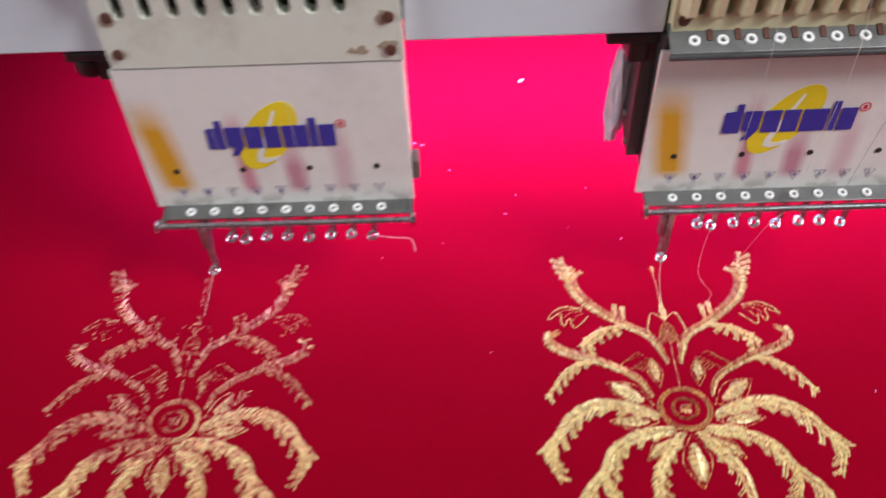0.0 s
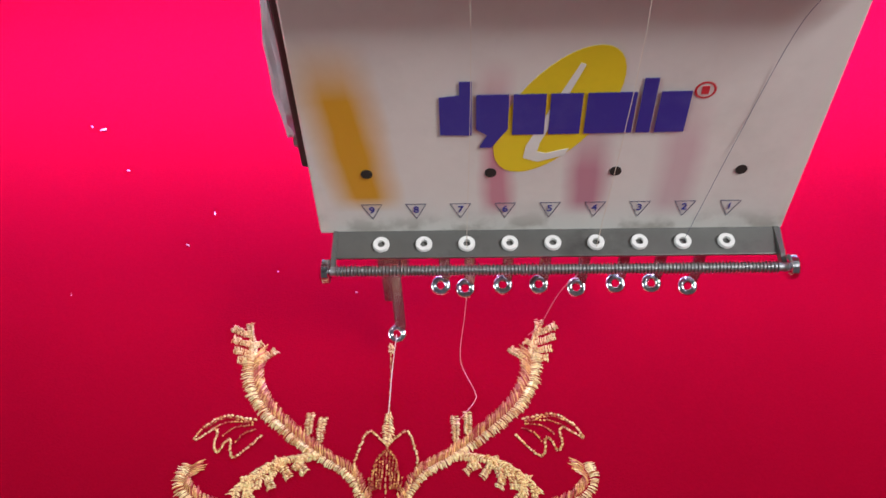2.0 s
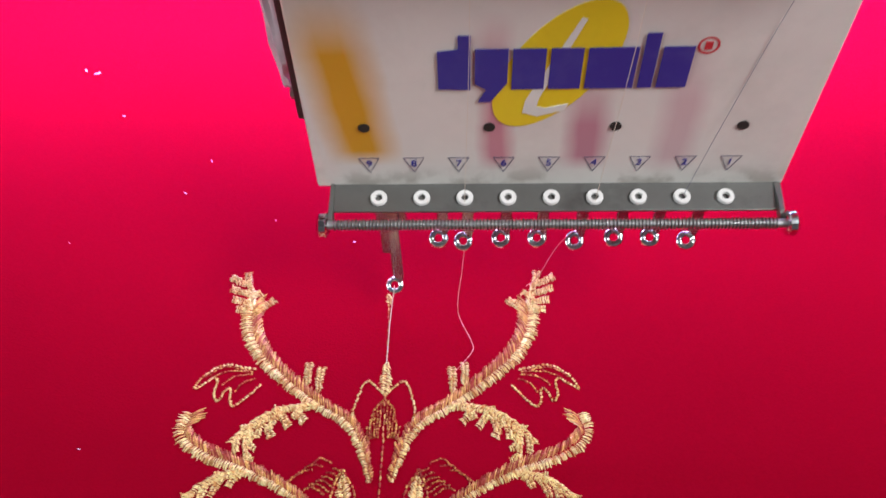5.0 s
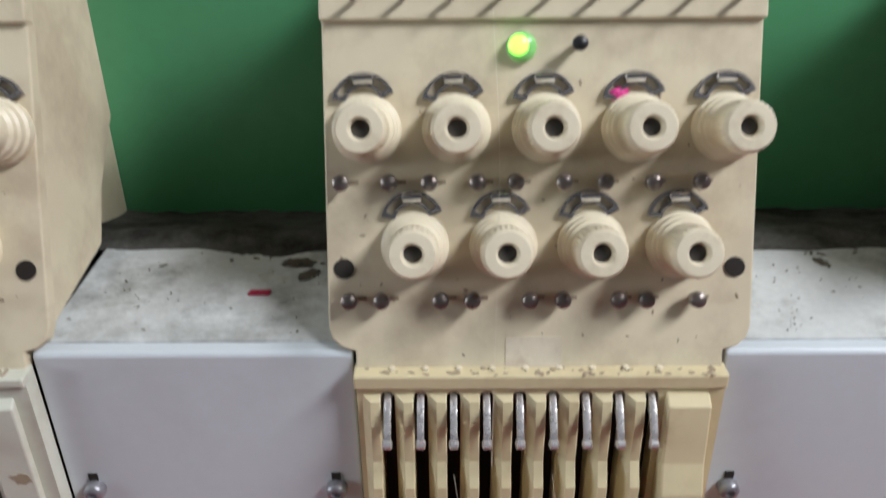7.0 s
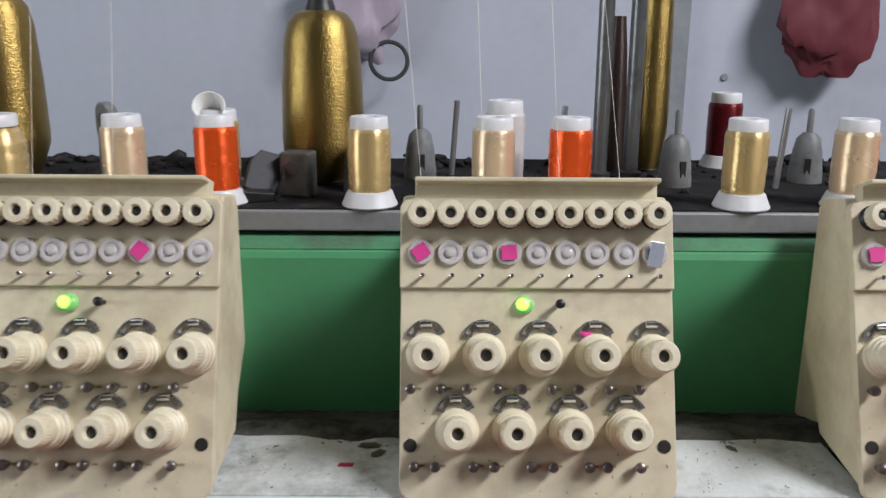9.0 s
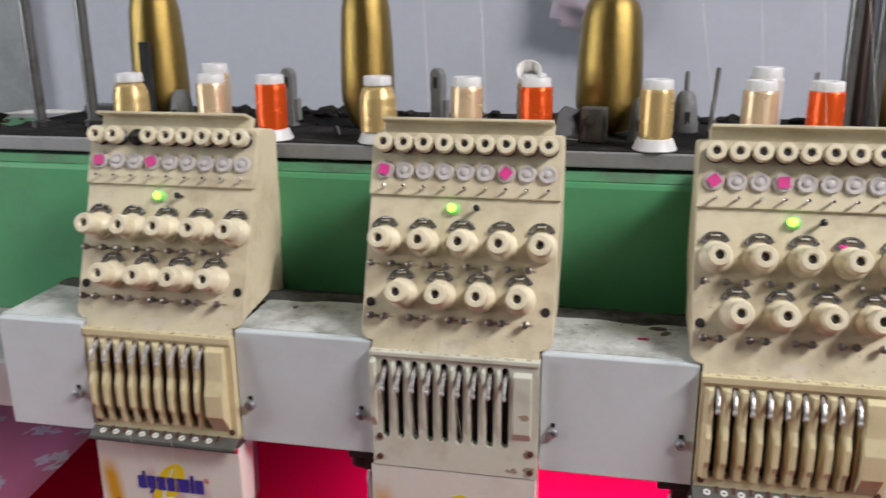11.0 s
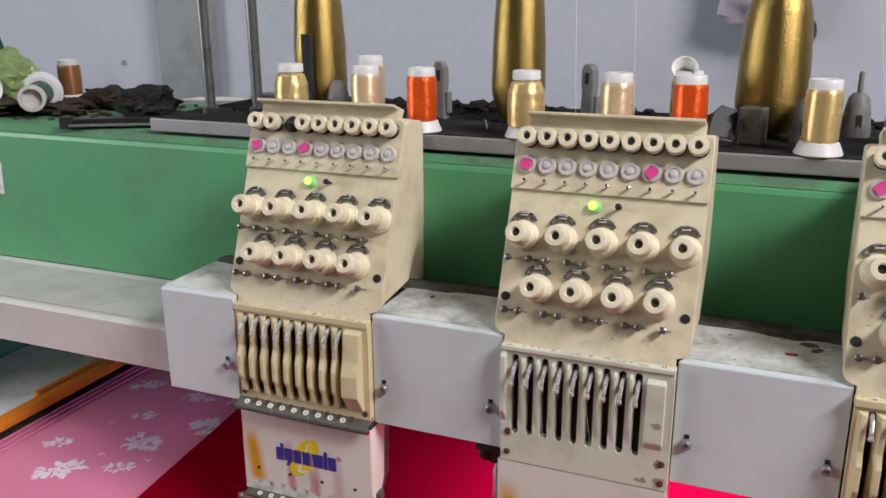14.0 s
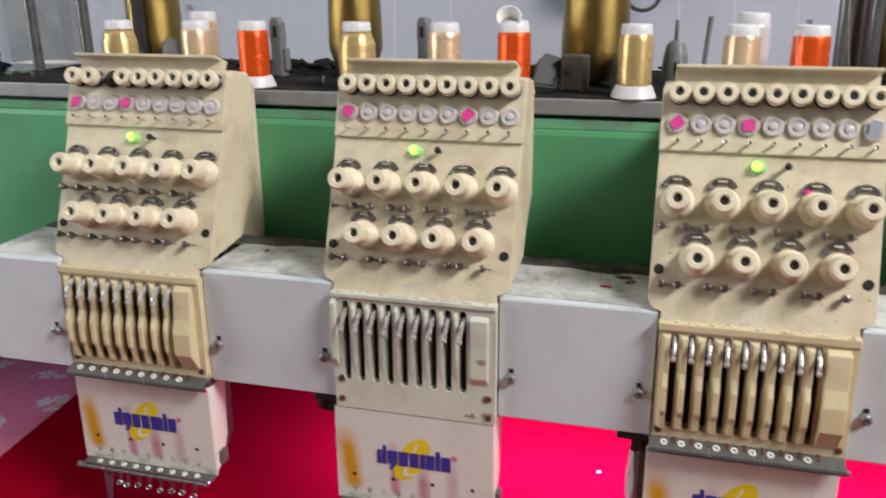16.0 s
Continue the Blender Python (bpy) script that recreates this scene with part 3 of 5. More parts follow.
for i, (x, y, r) in enumerate(((0.4105, 0.0655, 0.0040), (0.4165, 0.0560, 0.0032), (0.1050, 0.0600, 0.0022), (0.6300, 0.0640, 0.0026))):
    tagged(part("lint_clump", blob(r, 70 + i, 1.5, 0.8, 0.22, 0.7, 3, 3.0), CRUMB, None, m=at(x, y, 0.2511, 0, 0, 40 * i), smooth=True), "matted brown clump of lint on the dusty cover", "lint", group="scraps on the covers")


def bolt(parent, x, y, z, r=0.0042):
    """Hex-socket screw whose head faces the viewer, in a keyhole slot."""
    b = part("screw", lathe(((r, 0), (r, 0.0030), (r * 0.93, 0.0040), (r * 0.74, 0.0048), (r * 0.46, 0.0051), (r * 0.42, 0.0036)), 16), BOLTSTEEL, parent, "dull steel screw", at(x, y, z, 90), smooth=True)
    part("keyhole", box(-r * 0.42, r * 0.42, -0.0006, 0.0002, r * 0.5, r * 1.75), HOLLOWSHADE, b, m=at(0, 0, 0, -90))
    return b


def beam_cover(x0, x1, y, screws):
    mid = (x0 + x1) / 2
    cov = thing("beam_cover", at(mid, 0, 0), "white painted sheet cover with screws and a dusty top", "cover", group="covers along the beam")
    w = (x1 - x0) / 2
    part("sheet", prism([(y, 0.150), (y, 0.2485), (y + 0.0014, 0.2500), (0.0850, 0.2502), (0.0850, 0.194), (0.034, 0.194), (0.0322, 0.150)], -w, w, bevel=0.0008), WHITE, cov)
    part("dusty_top", box(-w + 0.001, w - 0.001, y + 0.006, 0.0845, 0.2498, 0.2511), DUSTY, cov, "grey dust on the cover")
    for s in screws:
        bolt(cov, s - mid, y, 0.1847)


def head_x(k):
    return 0.25 * k + 0.006


beam_cover(-0.1395, head_x(0) - 0.0665, -0.004, (head_x(0) - 0.0768,))
for k in range(6):
    beam_cover(head_x(k) + 0.0672, head_x(k + 1) - 0.0668, 0.004, (head_x(k) + 0.0774, head_x(k + 1) - 0.0768))

# ---------------------------------------------------------------- embroidery heads
PANEL = Matrix(((1, 0, 0, 0), (0, 0.363, -0.932, 0.0), (0, 0.932, 0.363, 0.243), (0, 0, 0, 1)))
SHARED = {}


def shared(name, make, mat, smooth=True):
    """The mesh of a piece that repeats, built once."""
    if name not in SHARED:
        mesh = bpy.data.meshes.new(name)
        bm = make()
        bm.normal_update()
        bm.to_mesh(mesh)
        bm.free()
        mesh.materials.append(mat)
        if smooth:
            mesh.polygons.foreach_set("use_smooth", [True] * len(mesh.polygons))
            mesh.set_sharp_from_angle(angle=radians(40))
        SHARED[name] = mesh
    return SHARED[name]


def washer_bm(r_out, r_in, h):
    bm = bmesh.new()
    n = 18
    prof = ((r_in, 0), (r_out, 0), (r_out, h * 0.7), (r_out * 0.9, h), (r_in * 1.1, h), (r_in, h * 0.8))
    rings = [[bm.verts.new((r * math.cos(2 * math.pi * i / n), r * math.sin(2 * math.pi * i / n), z)) for i in range(n)] for r, z in prof]
    for j in range(len(prof)):
        lo, hi = rings[j], rings[(j + 1) % len(prof)]
        for i in range(n):
            bm.faces.new((lo[i], lo[(i + 1) % n], hi[(i + 1) % n], hi[i]))
    return bm


def arc_bm():
    """Bowed check-spring guard: a slotted crescent."""
    bm = bmesh.new()
    n = 14

    def loop(r_in, r_out, a0, a1):
        up = [(r_out * math.cos(a0 + (a1 - a0) * i / n), r_out * math.sin(a0 + (a1 - a0) * i / n)) for i in range(n + 1)]
        return up + [(r_in * math.cos(a1 - (a1 - a0) * i / n), r_in * math.sin(a1 - (a1 - a0) * i / n)) for i in range(n + 1)]
    outer, slot = loop(0.0062, 0.0110, radians(16), radians(164)), loop(0.0072, 0.0099, radians(27), radians(153))
    rows = [[bm.verts.new((x, y, z)) for x, y in pts] for pts, z in ((outer, 0), (outer, 0.0022), (slot, 0.0022), (slot, 0))]
    m = len(outer)
    for lo, hi in zip(rows, rows[1:] + rows[:1]):
        for i in range(m):
            bm.faces.new((lo[i], lo[(i + 1) % m], hi[(i + 1) % m], hi[i]))
    return bm


def knob_bm():
    return lathe(((0.0118, 0), (0.0118, 0.0028), (0.0108, 0.0034), (0.0108, 0.0062), (0.0100, 0.0068), (0.0098, 0.0085), (0.0086, 0.0095), (0.0088, 0.012),
                  (0.0087, 0.0190), (0.0084, 0.0204), (0.0074, 0.0213), (0.0040, 0.0214), (0.0032, 0.0205), (0.0030, 0.016)), 60, teeth=(7, 8, 9))


def small_knob_bm():
    return lathe(((0.0064, 0.005), (0.0074, 0.0058), (0.0074, 0.0125), (0.0068, 0.0138), (0.0036, 0.0140), (0.0030, 0.0132), (0.0028, 0.009)), 36, teeth=(1, 2, 3))


def slot_strip(slots, half_w, z0, z1, zs0, zs1, y0, y1):
    """A plate with upright rounded slots cut right through it."""
    bm = bmesh.new()
    edges = [-0.0655]
    for s in slots:
        edges += [s - half_w, s + half_w]
    edges.append(0.0665)
    for a, b in zip(edges[::2], edges[1::2]):
        add_box(bm, a, b, y0, y1, zs0, zs1)
    add_box(bm, -0.0655, 0.0665, y0, y1, zs1, z1)
    add_box(bm, -0.0655, 0.0665, y0, y1, z0, zs0)
    for s in slots:
        for end, sign in ((zs0, 1), (zs1, -1)):
            for side in (-1, 1):
                add_prism(bm, [(s + side * half_w, end), (s + side * half_w, end + sign * half_w), (s + side * half_w * 0.92, end + sign * half_w * 0.61), (s + side * half_w * 0.71, end + sign * half_w * 0.29), (s + side * half_w * 0.38, end + sign * half_w * 0.075), (s, end)], y0, y1, "xzy")
    return bm


SLOTS = [-0.0544 + 0.0119 * i for i in range(9)]
HOOKS_UP = (-0.0689, -0.0524, -0.0386, -0.0221, -0.009, 0.0075, 0.0214, 0.0379, 0.0541)
HOOKS_LOW = (-0.0668, -0.0555, -0.035, -0.0239, -0.0039, 0.0075, 0.0268, 0.0364, 0.0541)


def eyelet(parent, m):
    part("eyelet", shared("eyelet", lambda: washer_bm(0.0030, 0.0013, 0.0013), CERAMIC), CERAMIC, parent, m=m)


def face_plate(head):
    plate = part("face_plate", prism([(-0.0686, 0.0583), (0.0660, 0.0583), (0.0656, 0.1440), (-0.0680, 0.1440)], -0.0028, 0.0, "xzy", 0.0006), STAINED, head, "white painted plate with ochre and pink drip stains")
    # oval mark with a pale hook in it
    n = 40
    oval = [(-0.0025 + 0.0158 * math.cos(2 * math.pi * i / n), 0.1035 + 0.0205 * math.sin(2 * math.pi * i / n + 0.62)) for i in range(n)]
    part("oval_mark", prism(oval, -0.00300, -0.0028, "xzy"), YELLOWINK, plate, "yellow printed oval")
    part("hook_mark", prism([(0.0022, 0.119), (0.0035, 0.1185), (-0.0062, 0.0935), (-0.0068, 0.0905), (-0.0045, 0.0898), (0.0015, 0.0915), (0.0005, 0.089), (-0.0065, 0.0868), (-0.0104, 0.0882), (-0.0098, 0.0925)], -0.00316, -0.0030, "xzy"), PLATE, plate)
    # blue word mark as plain blocks: a block a letter, some with a stem up or down
    x = -0.0322
    for w, low, high, bow in ((0.0082, 0.0965, 0.1140, 2), (0.0082, 0.0922, 0.1098, 0), (0.0082, 0.0965, 0.1098, 0), (0.0080, 0.0965, 0.1098, 0), (0.0122, 0.0965, 0.1098, 0), (0.0036, 0.0965, 0.1140, 0), (0.0076, 0.0965, 0.1098, 0)):
        if high > 0.110 and w > 0.005:
            poly = [(x, 0.0968), (x + w, 0.0965), (x + w, high), (x + w * 0.62, high), (x + w * 0.62, 0.1098), (x, 0.1092)]
        elif low < 0.094:
            poly = [(x + w * 0.1, low), (x + w * 0.5, low), (x + w, 0.0985), (x + w, high), (x, high), (x, 0.0985), (x + w * 0.35, 0.0965)]
        else:
            poly = [(x, low), (x + w, low), (x + w, high), (x, high)]
        part("word_block", prism([(px, pz + (px + 0.03) * 0.006) for px, pz in poly], -0.00334, -0.00316, "xzy", 0.00008), BLUEINK, plate, "dark blue printed block")
        x += w + 0.0011
    part("ring_mark", shared("ring_mark", lambda: ring_mesh(0.0024, 0.0003, 16, 4, 0.3), REDINK), REDINK, plate, "small red printed ring", at(0.0335, -0.0029, 0.110, 90))
    part("ring_core", shared("ring_core", lambda: box(-0.0009, 0.0009, -0.0012, 0.0012, -0.0001, 0.0001), REDINK, False), REDINK, plate, m=at(0.0335, -0.0029, 0.110, 90))
    for i in range(4):
        part("hole", shared("plate_hole", lambda: lathe(((0.0016, 0), (0.0016, 0.0003)), 14), HOLLOWSHADE), HOLLOWSHADE, plate, m=at(-0.0527 + 0.0338 * i, -0.0028, 0.0827, 90))
    # needle numbers in little triangles
    for i in range(9):
        cx = -0.0525 + 0.01265 * i
        bm = bmesh.new()
        tri = [(cx - 0.0029, 0.0706), (cx + 0.0029, 0.0706), (cx, 0.0646)]
        for (ax, az), (bx, bz) in zip(tri, tri[1:] + tri[:1]):
            add_tube(bm, [(ax, -0.0029, az), (bx, -0.0029, bz)], 0.00009, 4)
        part("triangle_mark", bm, GREYINK, plate)
        txt = bpy.data.curves.new("needle_number", "FONT")
        txt.body, txt.size, txt.align_x, txt.extrude = str(9 - i), 0.0036, "CENTER", 0.00008
        txt.materials.append(BLUEINK)
        t = new("needle_number", txt)
        t.parent, t.matrix_basis = plate, at(cx, -0.0030, 0.0672, 90)
    # folded sides of the plate
    part("side_flange", prism([(0.0, 0.0605), (0.0, 0.1435), (0.026, 0.1435), (0.022, 0.086), (0.010, 0.066)], 0.0645, 0.0655, bevel=0.0003), PLATE, plate, "worn white folded side")
    part("side_clip", box(0.0656, 0.0695, 0.004, 0.014, 0.0665, 0.079, 0.001), GREYIRON, plate)


def needle_case(head, k):
    case = part("needle_case", prism([(0.001, 0.0665), (0.012, 0.068), (0.024, 0.074), (0.036, 0.084), (0.039, 0.150), (0.001, 0.150)], -0.0665, 0.0640, bevel=0.001), DARKSTEEL, head, "dark oily steel needle case")
    part("side_block", prism([(0.010, 0.073), (0.024, 0.078), (0.037, 0.090), (0.038, 0.146), (0.012, 0.146)], -0.0735, -0.0665, bevel=0.0008), DARKSTEEL, case, "dark greasy side block")
    part("side_ridge", blob(0.030, 60 + k, 0.30 if k == 3 else 0.16, 0.22, 1.0, 0.45, 3, 2.6), FELT, case, "pale lint stuck along the edge", at(-0.0850 if k == 3 else -0.0775, 0.032, 0.066), True)
    for z, y in ((0.086, 0.016), (0.074, 0.008), (0.11, 0.022)):
        part("cap_screw", shared("cap_screw", lambda: lathe(((0.0018, 0), (0.0018, 0.0014), (0.0009, 0.0016)), 8), STEEL), STEEL, case, m=at(-0.0735, y + 0.006, z + 0.006, 0, -90))
    arm = part("black_bracket", box(-0.091, -0.0655, 0.008, 0.030, 0.1415, 0.147, 0.0012), BLACK, head, "black oily bracket below the beam")
    part("bracket_step", box(-0.080, -0.070, 0.010, 0.026, 0.130, 0.1415, 0.0015), BLACK, arm)
    if k in (1, 3):
        part("bracket_pad", lathe(((0.006, 0), (0.007, 0.002), (0.007, 0.008), (0.005, 0.0095)), 14), BLACK, arm, m=at(-0.083 if k == 1 else -0.112, 0.015, 0.1325), smooth=True)
    if k == 3:
        part("bracket_bar", box(-0.121, -0.0905, 0.009, 0.028, 0.1405, 0.1465, 0.0012), BLACK, arm)
    # lower guide bracket with white eyelets
    br = part("guide_bracket", prism([(0.0, 0.0586), (-0.0112, 0.0563), (-0.0116, 0.0574), (0.0, 0.0598)], -0.0648, 0.0655, bevel=0.0003), GREYIRON, head, "grey sheet bracket with white eyelets")
    for i in range(9):
        eyelet(br, at(-0.0504 + 0.01243 * i, -0.0076, 0.0584, 11) @ Matrix.Scale(0.82, 4))
    rod = part("spring_rod", tube([(-0.0655, -0.0165, 0.0575), (0.065, -0.0165, 0.0575)], 0.0013, 10), STEEL, head, "steel rod wound with a fine spring", smooth=True)
    bm = bmesh.new()
    for i in range(124):
        x = -0.0625 + 0.00101 * i
        add_lathe(bm, ((0.00135, -0.00026), (0.0019, 0), (0.00135, 0.00026)), 8, pose(x, -0.0165, 0.0575, 0, 90))
    part("spring", bm, GUNMETAL, rod, smooth=True)["kind"] = "stuff"
    for s in (-1, 1):
        part("end_stop", shared("end_stop", lambda: lathe(((0.0026, -0.0012), (0.0036, -0.0006), (0.0036, 0.0012), (0.0024, 0.0020)), 16), CHROME), CHROME, rod, m=at(s * 0.0655, -0.0165, 0.0575, 0, s * 90))
        part("rod_arm", prism([(-0.0160, 0.0575), (-0.0125, 0.0588), (0.002, 0.0598), (0.002, 0.0570), (-0.012, 0.0560), (-0.0142, 0.0550)], s * 0.0640 - 0.0006, s * 0.0640 + 0.0006), GREYIRON, rod)
    # presser feet: one down at work, eight up
    xs = (-0.0337, -0.0261, -0.0145, -0.0034, 0.0083, 0.0201, 0.0311, 0.0425)
    for i, x in enumerate((-0.0490, *xs)):
        down = i == 0
        top, low = (0.0556, 0.0125) if down else (0.0556, 0.0385 - 0.0016 * (i % 3 == 2))
        r, l = x + 0.0031, x - 0.0006
        bm = bmesh.new()
        add_prism(bm, [(l + 0.0004, top), (r, top), (r, low + 0.0035), (r - 0.0003, low + 0.0008), (r - 0.0014, low - 0.0004), (x + 0.0012, low + 0.0016), (l + 0.0002, low + 0.0042)], -0.0062, -0.0048, "xzy", 0.0004)
        if down:
            add_box(bm, x - 0.004, x + 0.0055, -0.0035, 0.0035, 0.040, 0.0545, 0.001)
            add_box(bm, x - 0.0032, x + 0.0018, -0.0040, 0.0020, 0.026, 0.041, 0.0008)
            add_lathe(bm, ((0.0012, 0.008), (0.0012, 0.05)), 8, at(x, -0.001, 0))
        foot = part("presser_foot", bm, TABSTEEL, head, "chrome presser foot, lowered" if down else "chrome presser foot, raised")
        part("foot_ring", shared("foot_ring", lambda: ring_mesh(0.0021, 0.0010, 22, 10, 0.8), FOOTSTEEL), FOOTSTEEL, foot, m=at(x, -0.0066, low - 0.0006, 32))


def upper_bracket(head):
    br = part("upper_guide_bracket", prism([(0.001, 0.1568), (-0.0130, 0.1502), (-0.0136, 0.1474), (-0.0126, 0.1472), (-0.0120, 0.1490), (0.001, 0.1550)], -0.0668, 0.0672, bevel=0.0003), GREYIRON, head, "grey sheet bracket with white eyelets and slots")
    for i in range(9):
        eyelet(br, at(-0.0562 + 0.0123 * i, -0.0078, 0.1526, 26) @ Matrix.Scale(0.88, 4))
        part("slot_mark", shared("slot_mark", lambda: box(-0.0012, 0.0012, -0.0032, 0.0032, 0, 0.0003), RUST, False), RUST, br, "dark worn slot", at(-0.0492 + 0.0123 * i, -0.0050, 0.1543, 26))
    part("front_rod", tube([(-0.0672, -0.0135, 0.1480), (0.0680, -0.0135, 0.1480)], 0.0012, 8), DARKSTEEL, br, smooth=True)
    part("bracket_end", lathe(((0.0022, -0.0015), (0.0022, 0.0015)), 10), FOOTSTEEL, br, m=at(0.0680, -0.0125, 0.1485, 0, 90), smooth=True)


def lever_bm():
    """Take-up lever: a bent bright strip that comes out of its slot and ends in a rounded eye."""
    bm = bmesh.new()
    add_prism(bm, [(0.010, 0.2372), (-0.001, 0.2360), (-0.0078, 0.2325), (-0.0126, 0.2264), (-0.0142, 0.2212), (-0.0120, 0.2206), (-0.0104, 0.2250), (-0.0062, 0.2288), (0.000, 0.2305), (0.010, 0.2325)], -0.0013, 0.0013, bevel=0.0005)
    add_lathe(bm, ((0.0010, -0.0018), (0.0020, -0.0012), (0.0020, 0.0012), (0.0010, 0.0018)), 12, pose(0, -0.0132, 0.2218, 0, 90))
    return bm


def rib_bm(profile):
    """A rib whose left flank slopes up from the slot before it and whose right flank drops sheer into the next."""
    bm = bmesh.new()
    rings = []
    for y, z in profile:
        rings.append([bm.verts.new(p) for p in ((-0.0068, -0.0028, z), (-0.0036, y, z), (-0.0004, y, z), (0.0, y + 0.0004, z), (0.0, 0.0055, z))])
    for lo, hi in zip(rings, rings[1:]):
        for a, b, c, d in zip(lo, lo[1:], hi[1:], hi):
            bm.faces.new((a, d, c, b))
    bm.faces.new(rings[0])
    bm.faces.new(rings[-1][::-1])
    bmesh.ops.recalc_face_normals(bm, faces=bm.faces)
    return bm


def lip_grime(cov, seed):
    rng = random.Random(seed)
    bm = bmesh.new()
    for i in range(46):
        r = rng.uniform(0.0003, 0.0010)
        bmesh.ops.create_icosphere(bm, subdivisions=1, radius=1, matrix=at(rng.uniform(-0.062, 0.062), rng.uniform(-0.0040, 0.0), 0.2456, 0, 0, rng.uniform(0, 180)) @ Matrix.Diagonal((r * rng.uniform(1, 2.6), r, r * 0.22, 1)))
    for v in bm.verts:
        v.co += 0.0003 * noise.noise_vector(v.co * 800)
    part("lip_grime", bm, STAINBROWN, cov, "brown greasy grime on the lip")["kind"] = "stuff"


def ribbed_cover(head):
    """Yellowed plastic cover with nine slots and stepped ribs between them."""
    cov = part("lever_cover", slot_strip(SLOTS, 0.0025, 0.1525, 0.2435, 0.1625, 0.2375, -0.003, 0.006), YELLOW, head, "yellowed plastic lever cover with nine slots")
    # near-black box painted in place of the shade behind the slots
    part("hollow", box(-0.063, 0.064, 0.0075, 0.030, 0.153, 0.2425), HOLLOWSHADE, cov, "near-black box standing for the shade behind the slots")
    rib = [(-0.0031, 0.2365), (-0.0055, 0.2345), (-0.0072, 0.2250), (-0.0072, 0.2080), (-0.0118, 0.1990), (-0.0118, 0.1800), (-0.0085, 0.1740), (-0.0070, 0.1640), (-0.0031, 0.1605)]
    for s in SLOTS:
        part("rib", shared("cover_rib", lambda: rib_bm(rib), YELLOW, False), YELLOW, cov, m=at(s - 0.0025, 0, 0))
    part("end_block", prism([(-0.0028, 0.2375), (-0.0085, 0.2345), (-0.0110, 0.2100), (-0.0150, 0.1980), (-0.0150, 0.1790), (-0.0090, 0.1700), (-0.0028, 0.1600)], 0.0455, 0.0612, bevel=0.0008), YELLOW, cov, "faceted end block")
    part("lip", box(-0.0662, 0.0668, -0.0048, 0.004, 0.2395, 0.2455, 0.0008), YELLOW, cov)
    lip_grime(cov, int(head.location.x * 1000))
    for i in range(9):
        part("thread_stud", shared("thread_stud", lambda: lathe(((0.0016, 0), (0.0016, 0.001), (0.0008, 0.0014)), 8), KNOB), KNOB, cov, m=at(SLOTS[i] + 0.002, -0.0005, 0.2456) @ Matrix.Scale(0.75, 4))
    for s in (-1, 1):
        part("cover_screw", shared("cover_screw", lambda: lathe(((0.0026, 0), (0.0026, 0.0012), (0.0012, 0.0015)), 10), RUST), RUST, cov, "rusty screw", at(s * 0.0615 + 0.0005, -0.003, 0.1605, 90))
    for s in SLOTS:
        part("take_up_lever", shared("take_up_lever", lever_bm, LEVER), LEVER, head, m=at(s, 0, 0))


def flat_cover(head):
    """Grey-white painted cover with nine narrow slots."""
    cov = part("lever_cover", slot_strip(SLOTS, 0.0029, 0.1452, 0.2435, 0.1700, 0.2385, -0.0034, 0.004), GREYWHITE, head, "grey-white painted lever cover with nine slots")
    # same near-black box for the slots' inner shade
    part("hollow", box(-0.063, 0.064, 0.0055, 0.030, 0.150, 0.2425), HOLLOWSHADE, cov, "near-black box standing for the shade behind the slots")
    for i, s in enumerate(SLOTS):
        if i < 8:
            part("rib", shared("flat_rib", lambda: prism([(-0.0033, 0.237), (-0.0062, 0.234), (-0.0062, 0.215), (-0.0052, 0.190), (-0.0033, 0.178)], -0.0013, 0.0013, bevel=0.0004), GREYWHITE), GREYWHITE, cov, m=at(s + 0.0068, 0, 0))
    part("end_block", prism([(-0.0033, 0.236), (-0.0070, 0.233), (-0.0070, 0.185), (-0.0033, 0.178)], 0.0470, 0.0610, bevel=0.0008), GREYWHITE, cov, "raised end block")
    part("side_rib", prism([(-0.0033, 0.240), (-0.0085, 0.237), (-0.0085, 0.190), (-0.0033, 0.180)], -0.0655, -0.0612, bevel=0.0008), GREYWHITE, cov)
    part("lip", box(-0.0660, 0.0668, -0.0055, 0.004, 0.2415, 0.2455, 0.0008), GREYWHITE, cov)
    lip_grime(cov, 5)
    for x, z in ((-0.0595, 0.1715), (0.0612, 0.1675), (-0.0600, 0.1530), (0.0612, 0.1510)):
        part("cover_screw", shared("cover_screw", lambda: lathe(((0.0026, 0), (0.0026, 0.0012), (0.0012, 0.0015)), 10), RUST), RUST, cov, "rusty screw", at(x, -0.0034, z, 90))
    rng = random.Random(17)
    for x, z, r in ((0.0600, 0.1530, 0.0042), (0.0585, 0.1670, 0.0040), (0.0480, 0.1510, 0.0030), (0.0440, 0.1505, 0.0022), (-0.0600, 0.1690, 0.0034), (0.0560, 0.2000, 0.0038)):
        n = 14
        poly = [(x + r * rng.uniform(0.5, 1.3) * math.cos(2 * math.pi * i / n), z + 0.8 * r * rng.uniform(0.5, 1.3) * math.sin(2 * math.pi * i / n)) for i in range(n)]
        y = -0.0071 if z > 0.19 else -0.0035
        part("rust_stain", prism(poly, y - 0.0001, y + 0.0002, "xzy"), STAINBROWN, cov, "brown rust smear")
    for s in SLOTS:
        part("take_up_lever", shared("take_up_lever", lever_bm, LEVER), LEVER, head, m=at(s + 0.0002, -0.001, -0.004))


def on_panel(u, v, n=0.0, rz=0):
    return PANEL @ at(u, v, n, 0, 0, rz)


